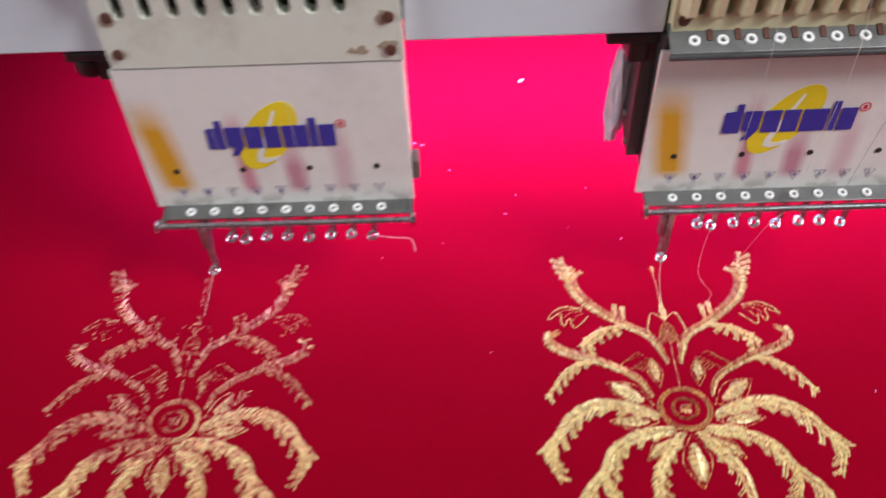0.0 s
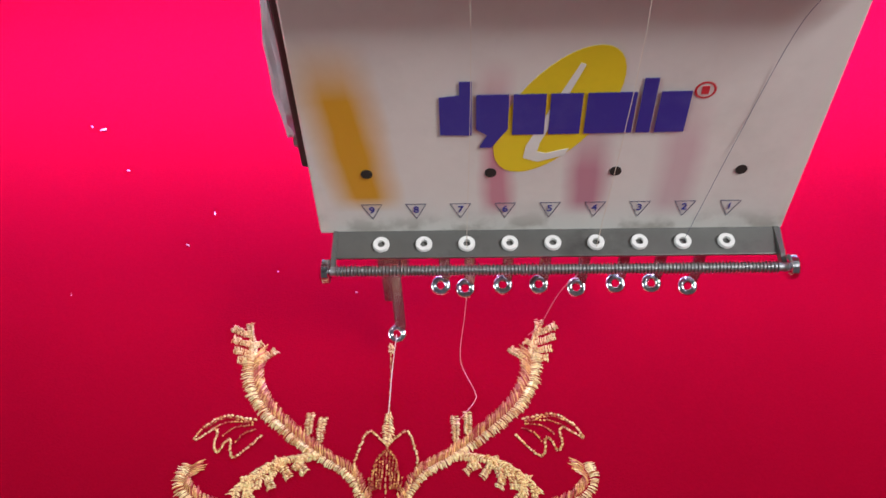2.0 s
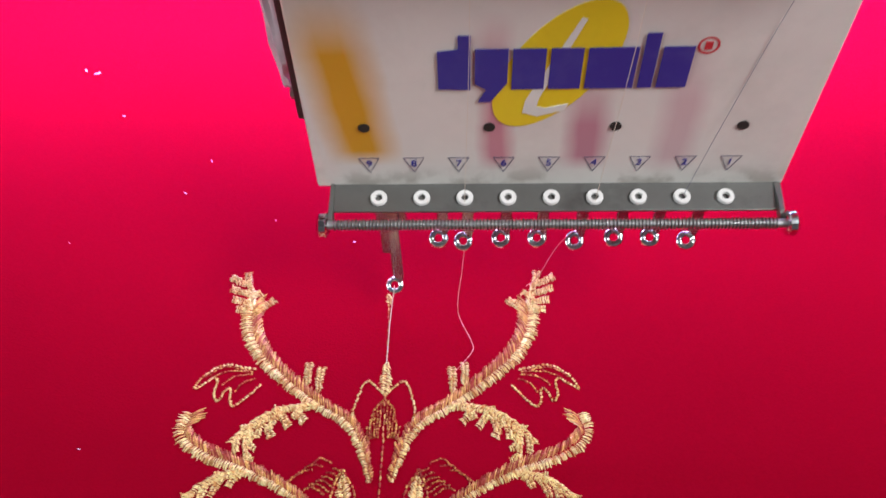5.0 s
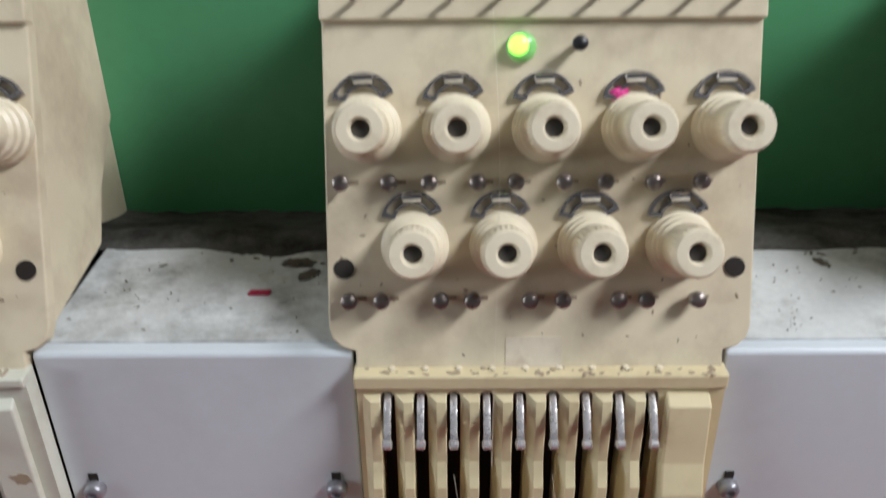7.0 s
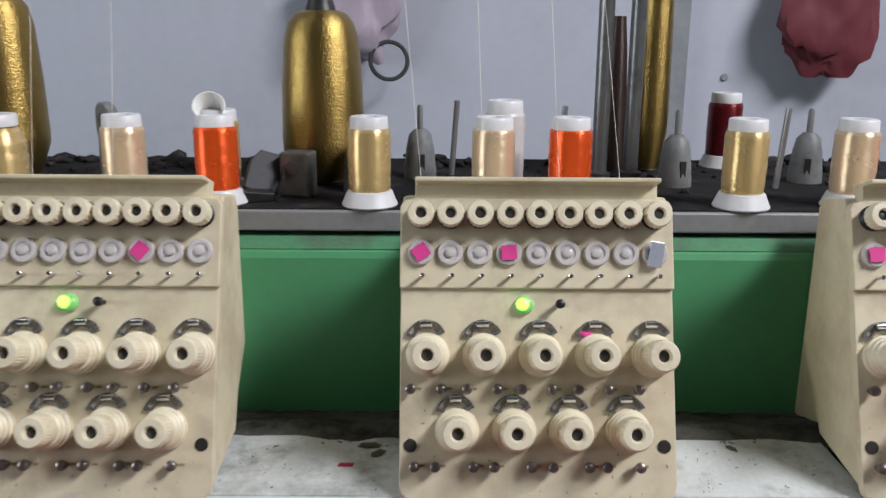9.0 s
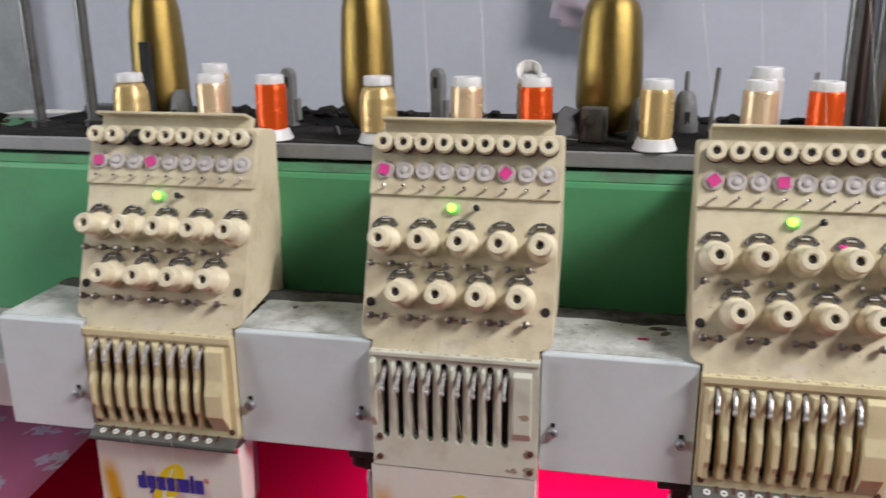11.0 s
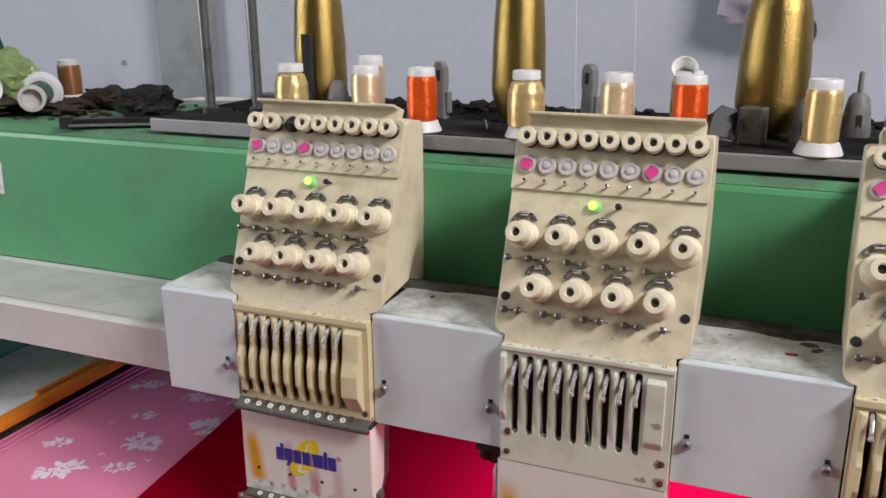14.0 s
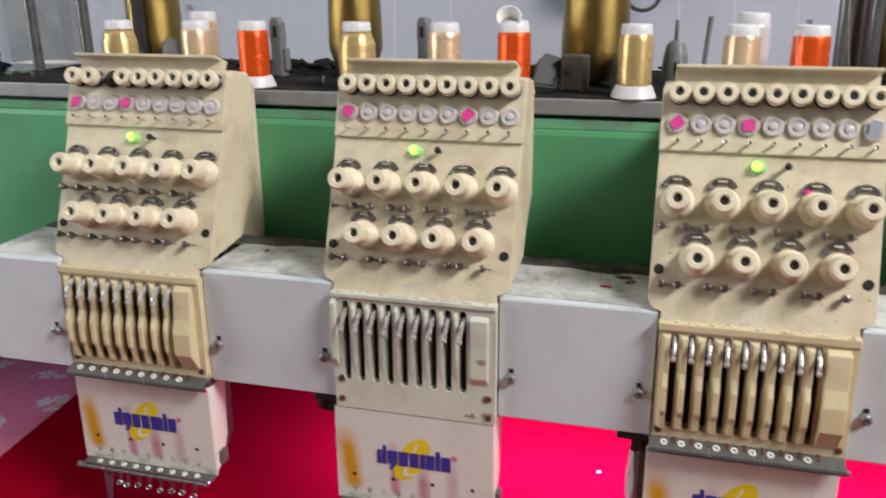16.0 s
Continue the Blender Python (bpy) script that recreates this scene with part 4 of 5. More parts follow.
def panel_plate_bm():
    bm = bmesh.new()
    lower = [(-0.0655, -0.001), (0.0655, -0.001), (0.0655, 0.0085), (0.0705, 0.0100), (0.0738, 0.0130), (0.075, 0.0175), (0.075, 0.1245), (-0.075, 0.1245), (-0.075, 0.0175), (-0.0738, 0.0130), (-0.0705, 0.0100), (-0.0655, 0.0085)]
    add_prism(bm, lower, -0.006, 0.0, "xyz", 0.0007)
    return bm


def tension_panel(head, pinks, silver, bare):
    casing = part("tension_casing", prism([(0.0075, 0.256), (0.0505, 0.361), (0.067, 0.402), (0.070, 0.405), (0.0965, 0.400), (0.1000, 0.392), (0.1000, 0.305), (0.0760, 0.2825), (0.0640, 0.262)], -0.0744, 0.0744, bevel=0.0015), CREAM, head, "cream plastic tension casing")
    panel = part("tension_panel", panel_plate_bm(), CREAM, head, "grimy cream plastic tension panel", PANEL)
    upper = part("upper_panel", prism([(-0.0755, 0.1235), (0.0755, 0.1235), (0.0755, 0.169), (0.0735, 0.1725), (0.0680, 0.1735), (-0.0680, 0.1735), (-0.0735, 0.1725), (-0.0755, 0.169)], -0.004, 0.0028, "xyz", 0.0008), CREAM, head, "cream upper panel", PANEL)
    lip = bmesh.new()
    add_prism(lip, [(0.168, 0.0005), (0.1815, 0.0015), (0.1815, 0.0115), (0.1840, 0.0118), (0.1845, -0.010), (0.168, -0.006)], -0.0675, 0.0675, "yzx", 0.0007)
    part("top_lip", lip, CREAM, upper)
    part("paper_label", box(-0.012, 0.008, 0.0022, 0.0135, 0, 0.0003), OLDLABEL, panel, "worn paper label", at(0, 0, 0))
    # row of small knobs over black springs
    for i in range(9):
        u = -0.0640 + 0.0161 * i
        if i == bare:
            part("bare_spring", lathe(((0.0070, -0.001), (0.0072, 0.001), (0.0064, 0.0017), (0.0070, 0.0024), (0.0040, 0.0040), (0.0018, 0.009), (0.0012, 0.010)), 18), BLACK, head, "black spring whose knob is missing", on_panel(u, 0.1635, 0.0028), smooth=True)
            continue
        k = part("guide_knob", shared("guide_knob", small_knob_bm, KNOB), KNOB, head, "small ribbed cream knob", on_panel(u, 0.1635, 0.0028))
        part("black_spring", shared("black_spring", lambda: lathe(((0.0070, -0.001), (0.0072, 0.001), (0.0064, 0.0017), (0.0070, 0.0024), (0.0062, 0.0031), (0.0068, 0.0038), (0.0060, 0.005)), 18), BLACK), BLACK, k, "black spring")
        part("screw_core", shared("small_core", lambda: lathe(((0.0026, 0.009), (0.0026, 0.0112), (0.0012, 0.0115)), 10), DARKSTEEL), DARKSTEEL, k, "dark slotted screw core")
    # row of frosted thread checkers
    for i in range(9):
        u = -0.0640 + 0.0161 * i
        p = part("thread_wheel", shared("thread_wheel", lambda: lathe(((0.0070, 0), (0.0070, 0.0022), (0.0064, 0.0030), (0.0046, 0.0030), (0.0042, 0.0024), (0.0028, 0.0024), (0.0024, 0.0038), (0.0014, 0.0042)), 22), FROSTED), FROSTED, head, "frosted round thread wheel", on_panel(u, 0.1430, 0.0028))
        if i in pinks:
            part("pink_sticker", shared("pink_sticker%d" % (i % 3), lambda: box(-0.0042, 0.0042, -0.0040, 0.0040, 0.0042, 0.0046), PINKPAPER, False), PINKPAPER, p, "pink paper square", at(0, 0, 0, 0, 0, pinks[i]))
        if i == silver:
            part("foil_sticker", box(-0.0045, 0.0035, -0.0072, 0.0068, 0.0042, 0.0050, 0.0002), SILVERPAPER, p, "crumpled silver foil", at(0, 0, 0, 8, 6, -8))
        part("guide_pin", shared("guide_pin", lambda: lathe(((0.0009, 0), (0.0009, 0.0065), (0.0013, 0.0068), (0.0013, 0.0078), (0.0008, 0.0082)), 8), CHROME), CHROME, head, m=on_panel(u + 0.001, 0.1300, 0.0028))
    # lamp and switch
    hood = part("lamp_hood", lathe(((0.0052, 0), (0.0050, 0.0026), (0.0040, 0.0040), (0.0018, 0.0046)), 18), LEDHOOD, head, "round green indicator lamp", on_panel(-0.0070, 0.1145, 0), smooth=True)
    part("glowing_lens", lathe(((0.0036, 0), (0.0034, 0.0018), (0.0018, 0.0030)), 14), LED, hood, "glowing green lens", at(-0.0012, 0.0004, 0.0030), smooth=True)
    sw = part("toggle_switch", lathe(((0.0014, 0), (0.0012, 0.0060), (0.0026, 0.0068), (0.0026, 0.0090), (0.0014, 0.0098)), 12), BLACK, head, "tiny black toggle", on_panel(0.0118, 0.1150, 0), smooth=True)
    # tension knobs
    for row, (u0, n, v, h) in enumerate(((-0.0600, 5, 0.0872, 0.0265), (-0.0438, 4, 0.0468, 0.0255))):
        for i in range(n):
            u = u0 + 0.0308 * i
            k = part("tension_knob", shared("tension_knob", knob_bm, KNOB), KNOB, head, "ribbed cream tension knob", on_panel(u, v, 0.0, 13 * i + 40 * row) @ Matrix.Diagonal((1, 1, h / 0.0214, 1)))
            part("screw_core", shared("knob_core", lambda: lathe(((0.0032, 0.015), (0.0032, 0.0182), (0.0026, 0.0186)), 14), DARKSTEEL), DARKSTEEL, k, "dark slotted screw core")
            g = part("spring_guard", shared("spring_guard", arc_bm, GUNMETAL, False), GUNMETAL, head, "dark steel spring guard with a slot", on_panel(u - 0.0008, v + 0.0082, 0.0002, 6))
            part("guard_pin", shared("guard_pin", lambda: lathe(((0.0012, -0.0036), (0.0018, -0.0032), (0.0018, 0.0032), (0.0012, 0.0036)), 12), CHROME), CHROME, g, "bright chrome barrel", at(0.0008, 0.0086, 0.0024, 0, 90, 176))
    if pinks.get(99):
        part("pink_tuft", blob(0.0032, 7, 1, 0.8, 0.5), PINKPAPER, head, "tuft of pink thread", on_panel(0.0265, 0.0985, 0))
    for us, v in ((HOOKS_UP, 0.0690), (HOOKS_LOW, 0.0280)):
        for u in us:
            hk = part("thread_hook", shared("thread_hook", lambda: lathe(((0.0014, 0), (0.0013, 0.0030), (0.0026, 0.0040), (0.0030, 0.0058), (0.0027, 0.0078), (0.0016, 0.0086)), 12), HOOKSTEEL), HOOKSTEEL, head, "round dark chrome thread hook", on_panel(u, v, 0))
            part("hook_slot", shared("hook_slot", lambda: box(0.0022, 0.0056, -0.0007, 0.0005, 0.0001, 0.0004), STAINBROWN, False), STAINBROWN, hk, "dark slot beside the hook")
    for u, rr in ((0.0684, 0.0036), (-0.0690, 0.0036)):
        sc = part("panel_screw", lathe(((rr, -0.002), (rr, 0.0005), (rr * 0.6, 0.0006)), 16), HOLLOWSHADE, head, "dark sunk screw", on_panel(u, 0.0385, 0), smooth=True)
    rng = random.Random(int(head.location.x * 500) + 3)
    bm = bmesh.new()
    for i in range(44):
        u, v = rng.uniform(-0.070, 0.070), rng.triangular(0.002, 0.115, 0.012)
        r = rng.uniform(0.0002, 0.0006)
        bmesh.ops.create_icosphere(bm, subdivisions=1, radius=1, matrix=PANEL @ at(u, v, 0.0001, 0, 0, rng.uniform(0, 180)) @ Matrix.Diagonal((r * rng.uniform(1, 2.5), r, 0.00015, 1)))
    part("dirt_flecks", bm, STAINBROWN, head, "brown flecks of dirt on the panel")["kind"] = "stuff"
    # thread runs
    for u in (-0.0170,):
        bm = bmesh.new()
        a, b = PANEL @ Vector((u, 0.128, 0.006)), PANEL @ Vector((u + 0.002, 0.075, 0.013))
        c = PANEL @ Vector((u + 0.001, 0.006, 0.004))
        add_tube(bm, smooth_line([a, b, c, (u, -0.014, 0.212)], 6), 0.00009, 4)
        part("thread", bm, WHITETHREAD, head, "fine loose pale thread")


def embroidery_head(k, cover, pinks, silver, label):
    head = thing("embroidery_head", at(head_x(k), 0, 0), label, "machine head", group="heads along the beam")
    part("back_plate", box(-0.0655, 0.0660, 0.031, 0.0335, 0.146, 0.256), GREYIRON, head)
    # added arm, hidden behind the head; keeps lamp light out of the gaps
    part("rear_arm", box(-0.052, 0.052, 0.090, 0.1495, 0.2345, 0.385, 0.002), CREAM, head, "unseen cream arm from head to casing, added to block light")
    face_plate(head)
    needle_case(head, k)
    if cover == "ribbed":
        ribbed_cover(head)
        upper_bracket(head)
    else:
        flat_cover(head)
    tension_panel(head, pinks, silver, 2 if k == 0 else -1)
    if k == 2:
        bm = bmesh.new()
        add_tube(bm, smooth_line([(0.0515, -0.0142, 0.1475), (0.0500, -0.0045, 0.128), (0.0440, -0.0034, 0.090), (0.0365, -0.0085, 0.0600)], 6), 0.00007, 4)
        part("thread", bm, GREYINK, head, "fine dark thread over the plate")
    for j in (2, 5):
        x = -0.0504 + 0.01243 * j
        bm = bmesh.new()
        add_tube(bm, smooth_line([(SLOTS[j], -0.014, 0.208), (x + 0.001, -0.0165, 0.150), (x, -0.010, 0.064), (x, -0.0085, 0.0585)], 6), 0.00011, 4)
        part("thread", bm, WHITETHREAD, head, "fine loose pale thread")


embroidery_head(0, "ribbed", {0: 8, 3: 30}, -1, "cream embroidery head with a ribbed yellowed cover, its lamp lit green")
embroidery_head(1, "flat", {0: -12, 6: 52}, -1, "cream embroidery head with a grey-white slotted cover, its lamp lit green")
embroidery_head(2, "ribbed", {0: 35, 3: 5, 99: 1}, 8, "cream embroidery head with foil and pink stickers, its lamp lit green")
embroidery_head(3, "ribbed", {0: 4, 4: 20}, -1, "cream embroidery head with a ribbed yellowed cover, farther along the beam")

# ---------------------------------------------------------------- cloth under the heads
def cloth(x0, x1, y0, y1, z, nx, ny, amp, seed, lean=0.0, thick=0.0012):
    bm = bmesh.new()
    grid = []
    for j in range(ny + 1):
        y = y0 + (y1 - y0) * j / ny
        left = x0 - lean * y
        row = []
        for i in range(nx + 1):
            x = left + (x1 - left) * i / nx
            h = amp * noise.fractal(Vector((x * 9, y * 7, seed)), 1.0, 2.0, 3)
            row.append(bm.verts.new((x, y, z + h)))
        grid.append(row)
    faces = [bm.faces.new((grid[j][i], grid[j][i + 1], grid[j + 1][i + 1], grid[j + 1][i])) for j in range(ny) for i in range(nx)]
    r = bmesh.ops.extrude_face_region(bm, geom=faces)
    for v in r["geom"]:
        if isinstance(v, bmesh.types.BMVert):
            v.co.z += thick
    bmesh.ops.recalc_face_normals(bm, faces=bm.faces)
    return bm


tagged(part("red_cloth", cloth(-0.2145, 1.7, -0.45, 0.335, -0.0016, 150, 60, 0.0006, 1.0, 0.10), RED, smooth=True), "crimson satin cloth stretched flat under the heads", "cloth")
pink = thing("pink_cloth", at(0, 0, -0.0075), "pink cloth printed with pale flowers beneath the red cloth", "cloth")
part("sheet", cloth(-0.462, 0.2, -0.40, 0.335, 0.0, 70, 60, 0.0012, 4.0, 0.0), PINK, pink, smooth=True)
bm = bmesh.new()
for i in range(3):
    x = -0.456 + 0.010 * i
    add_tube(bm, smooth_line([(x, -0.38, 0.003), (x + 0.004, -0.1, 0.003), (x - 0.002, 0.1, 0.0025), (x + 0.003, 0.32, 0.003)], 8), 0.0012, 7)
part("gathered_folds", bm, PINK, pink, "gathered folds along the edge", smooth=True)


def flower_bm(r, seed, fx, fy, turn):
    """Ragged cluster of printed petals that follows the cloth, a hair above it."""
    rng = random.Random(seed)
    bm = bmesh.new()
    c, sn = math.cos(turn), math.sin(turn)
    for i in range(max(6, int(r * 1500))):
        a, d = rng.uniform(0, 2 * math.pi), math.sqrt(rng.uniform(0, 1))
        px, py = r * 1.05 * d * math.cos(a), r * 0.62 * d * math.sin(a)
        b0 = a + rng.uniform(-0.7, 0.7)
        long, wide = r * rng.uniform(0.14, 0.34), r * rng.uniform(0.07, 0.15)
        n = 12
        pts = []
        for k in range(n):
            b = 2 * math.pi * k / n
            f = rng.uniform(0.7, 1.25)
            u, v = long * math.cos(b) * f, wide * math.sin(b) * f
            x, y = px + u * math.cos(b0) - v * math.sin(b0), py + u * math.sin(b0) + v * math.cos(b0)
            pts.append((x * c - y * sn, x * sn + y * c))
        vs = [bm.verts.new((x, y, 0.0012 * noise.fractal(Vector(((fx + x) * 9, (fy + y) * 7, 4.0)), 1.0, 2.0, 3) + 0.0013 + 0.000006 * i)) for x, y in [(sum(p[0] for p in pts) / n, sum(p[1] for p in pts) / n), *pts]]
        for k in range(n):
            bm.faces.new((vs[0], vs[1 + k], vs[1 + (k + 1) % n]))
    return bm


for i, (fx, fy, fr) in enumerate(((-0.395, 0.075, 0.017), (-0.345, 0.03, 0.026), (-0.30, 0.115, 0.026), (-0.285, 0.06, 0.017), (-0.345, 0.17, 0.016), (-0.245, 0.175, 0.026), (-0.255, 0.25, 0.016), (-0.42, -0.02, 0.024),
                                  (-0.31, 0.235, 0.02), (-0.40, 0.24, 0.022), (-0.29, -0.06, 0.02), (-0.36, -0.12, 0.022), (-0.265, 0.085, 0.006), (-0.325, 0.075, 0.006), (-0.37, 0.14, 0.006))):
    part("flower_print", flower_bm(fr, i, fx, fy, 0.35 + 0.5 * math.sin(i * 2.3)), PRINT, pink, "pale printed flower", at(fx, fy, 0.0))

bar = thing("orange_bar", at(-0.478, -0.02, -0.001), "orange plastic clamping bar along the cloth's edge", "clamping bar")
part("bar", box(-0.011, 0.009, -0.42, 0.345, -0.002, 0.011, 0.003), ORANGE, bar)
part("joint", box(-0.0114, 0.0094, 0.036, 0.048, -0.0022, 0.0114, 0.003), WHITEPLASTIC, bar, "white joint in the bar")
part("raised_rail", box(-0.021, -0.0115, 0.16, 0.345, 0, 0.013, 0.002), ORANGE, bar, "darker orange rail")
bm = cloth(-0.655, -0.492, -0.5, 0.335, -0.010, 40, 60, 0.006, 9.0, 0.0, 0.008)
tagged(part("wadding", bm, FELT, smooth=True), "white fluffy wadding beside the orange bar", "wadding")


# ---------------------------------------------------------------- gold embroidery
THIN = {}


def add_stitch(bm, a, b, w, h):
    """One thread lying from a to b, slightly arched; on a half-worked motif many are missing, and the finished part is gold."""
    if THIN:
        done = a.x > 0.002 and a.y < -0.088 or a.y < -0.118
        if THIN["rng"].random() < (0.15 if done else 0.55):
            return
        bm = THIN["gold"] if done and THIN["rng"].random() < 0.55 else bm
    d = (b - a)
    side = Vector((-d.y, d.x, 0)).normalized() * w
    mid = (a + b) / 2 + Vector((0, 0, h))
    rows = []
    for p, f in ((a, 0.5), (mid, 1.0), (b, 0.5)):
        rows.append((bm.verts.new(p - side * f), bm.verts.new(p + Vector((0, 0, w * 1.1 * f))), bm.verts.new(p + side * f)))
    for lo, hi in zip(rows, rows[1:]):
        bm.faces.new((lo[0], lo[1], hi[1], hi[0]))
        bm.faces.new((lo[1], lo[2], hi[2], hi[1]))


def satin(bm, ctrl, w0, w1, rng, slant=0.5, gap=0.00040, wid=0.00023, mirror=1, inner=None):
    """Band of slanted stitches along a curve, tapering from w0 to w1."""
    pts = smooth_line([Vector((x * 1e-4 * mirror, y * 1e-4, 0.0)) for x, y in ctrl], 10)
    total = sum((b - a).length for a, b in zip(pts, pts[1:]))
    run, need = 0.0, 0.0
    for a, b in zip(pts, pts[1:]):
        seg = (b - a).length
        d = (b - a).normalized()
        nrm = Vector((-d.y, d.x, 0))
        while need <= run + seg:
            p = a + d * (need - run)
            t = need / total
            w = 1.36 * (w0 + (w1 - w0) * t) * (0.55 + 0.45 * min(1, 6 * t + 0.2)) * rng.uniform(0.76, 1.12)
            o = (nrm + d * slant * mirror) * w
            j = Vector((rng.uniform(-1, 1), rng.uniform(-1, 1), 0)) * 0.0002
            for sgn in (-1, 1):
                # inner half gets the duller, redder thread, its shade put in that colour
                add_stitch(inner if inner and sgn == mirror else bm, p + j, p + o * sgn + d * abs(slant) * w + j, wid * rng.uniform(0.75, 1.3), 0.0008 * rng.uniform(0.4, 1.3))
            need += gap
        run += seg


def running(bm, ctrl, rng, mirror=1, wid=0.00034):
    """Line of running stitches."""
    pts = smooth_line([Vector((x * 1e-4 * mirror, y * 1e-4, 0.0)) for x, y in ctrl], 7)
    for a, b in zip(pts, pts[1:]):
        j = Vector((rng.uniform(-1, 1), rng.uniform(-1, 1), 0)) * 0.00018
        add_stitch(bm, a + j, a + (b - a) * 0.82 + j, wid, 0.0004)


def leaf(gold, line, a, b, half, rng, mirror=1):
    """Pointed leaf from a to b: filled middle and a stitched outline round it."""
    ax, ay, bx, by = *a, *b
    dx, dy = bx - ax, by - ay
    n = math.hypot(dx, dy)
    px, py = -dy / n * half, dx / n * half
    mx, my = (ax + bx) / 2, (ay + by) / 2
    running(line, [(ax, ay), (mx + px, my + py), (bx, by)], rng, mirror, 0.0004)
    running(line, [(ax, ay), (mx - px, my - py), (bx, by)], rng, mirror, 0.0004)
    satin(gold, [(ax + dx * 0.2, ay + dy * 0.2), (ax + dx * 0.5, ay + dy * 0.5)], half * 0.2e-4, half * 0.55e-4, rng, 0.4, mirror=mirror)
    satin(gold, [(ax + dx * 0.5, ay + dy * 0.5), (ax + dx * 0.85, ay + dy * 0.85)], half * 0.55e-4, half * 0.15e-4, rng, 0.4, mirror=mirror)


def plume(gold, ctrl, w, barb, count, rng, mirror=1, side=1):
    """A curved stem with short fat barbs on one side."""
    satin(gold, ctrl, w, w * 0.7, rng, 0.6, mirror=mirror)
    pts = smooth_line([Vector((x, y, 0)) for x, y in ctrl], 10)
    for i in range(count):
        q = int((i + 0.8) / count * (len(pts) - 2))
        p, d = pts[q], (pts[q + 1] - pts[q]).normalized()
        o = Vector((d.y, -d.x, 0)) * side
        tip = p + (o * 0.75 + d * 0.75) * barb * (0.65 + 0.5 * math.sin(math.pi * (i + 0.5) / count))
        if i % 2 and barb > 50:
            back = p - (o * 0.6 - d * 0.8) * barb * 0.42
            satin(gold, [(p.x, p.y), ((p.x + back.x) / 2, (p.y + back.y) / 2), (back.x, back.y)], 0.0008, 0.0007, rng, 0.35, mirror=mirror)
        satin(gold, [(p.x, p.y), ((p.x + tip.x) / 2 + d.x * 4, (p.y + tip.y) / 2 + d.y * 4), (tip.x, tip.y)], 0.00095 * max(1, barb / 58), 0.0007 * max(1, barb / 58), rng, 0.2, mirror=mirror)


def motif(x, seed, faint):
    rng = random.Random(seed)
    m = thing("embroidered_motif", at(x, 0, -0.0004), "fresh gold embroidery of scrolls, plumes and a ringed flower" + (", thinly stitched" if faint else ", densely stitched"), "embroidery", group="embroidered motifs")
    gold, line, done = bmesh.new(), bmesh.new(), bmesh.new()
    THIN.clear()
    if faint:
        THIN.update(rng=random.Random(seed + 50), gold=done)
    for s in (1, -1):
        # tall outer scrolls
        satin(gold, [(30, -700), (45, -640), (71, -568), (115, -500), (210, -440), (320, -354), (413, -263), (464, -168), (477, -68)], 0.0014, 0.0031, rng, 0.45, mirror=s, inner=line)
        satin(gold, [(477, -80), (492, -15), (505, 40)], 0.0014, 0.0006, rng, 0.6, mirror=s)
        for a, b in (((484, -88), (535, -84)), ((489, -56), (549, -44)), ((495, -22), (563, 2)), ((502, 14), (570, 50)), ((492, -36), (455, -14)), ((460, -97), (405, -45)), ((503, 28), (512, 70)), ((254, -375), (256, -295)), ((216, -400), (214, -312)),
                     ((328, -470), (300, -520)), ((280, -460), (250, -505)), ((370, -490), (350, -555))):
            satin(gold, [a, ((a[0] + b[0]) / 2 + 3, (a[1] + b[1]) / 2), b], 0.00085, 0.00120, rng, 0.15, mirror=s)
        plume(gold, [(205, -446), (328, -463), (411, -509), (475, -575)], 0.0011, 62, 5, rng, s)
        plume(gold, [(411, -509), (425, -560), (420, -632)], 0.0009, 34, 3, rng, s)
        running(gold, [(430, -318), (534, -302), (597, -340), (624, -389), (570, -352), (551, -362), (556, -405), (540, -432), (520, -395), (504, -390), (500, -430), (484, -450), (440, -410), (405, -372)], rng, s, 0.00046)
        running(line, [(440, -325), (520, -325), (575, -350)], rng, s)
        running(line, [(440, -335), (500, -345), (535, -375)], rng, s)
        running(line, [(448, -322), (536, -309), (595, -346)], rng, s)
        running(line, [(430, -350), (470, -370), (490, -400)], rng, s)
        for i in range(6):
            running(line, [(95 + 14 * i, -700 - 8 * i), (120 + 16 * i, -668 - 10 * i), (150 + 16 * i, -655 - 14 * i)], rng, s)
        # bud in the middle
        running(gold, [(0, -412), (32, -380), (61, -362), (85, -410), (99, -477), (80, -534), (60, -600)], rng, s, 0.00046)
        running(line, [(4, -430), (30, -460), (40, -520), (44, -640)], rng, s, 0.0004)
        for i in range(5):
            running(line, [(12 + 10 * i, -430 - 22 * i), (10 + 9 * i, -480 - 20 * i), (16 + 6 * i, -560)], rng, s)
        # second scrolls
        satin(gold, [(146, -898), (190, -800), (276, -727), (427, -650), (550, -605), (625, -545), (613, -478)], 0.0012, 0.0028, rng, 0.45, mirror=s, inner=line)
        plume(gold, [(400, -668), (500, -690), (590, -760), (675, -893)], 0.0011, 66, 6, rng, s)
        for i in range(4):
            running(line, [(150 + 30 * i, -640 - 10 * i), (190 + 28 * i, -625 - 22 * i), (215 + 30 * i, -650 - 25 * i)], rng, s)
        # leaves round the flower
        leaf(gold, line, (150, -950), (372, -800), 62, rng, s)
        leaf(gold, line, (140, -1040), (385, -1030), 44, rng, s)
        leaf(gold, line, (62, -1110), (235, -1250), 46, rng, s)
        leaf(gold, line, (100, -840), (118, -655), 36, rng, s)
        # drooping plumes
        plume(gold, [(136, -1010), (276, -954), (430, -935), (560, -1000), (650, -1120), (725, -1200)], 0.0027, 92, 9, rng, s)
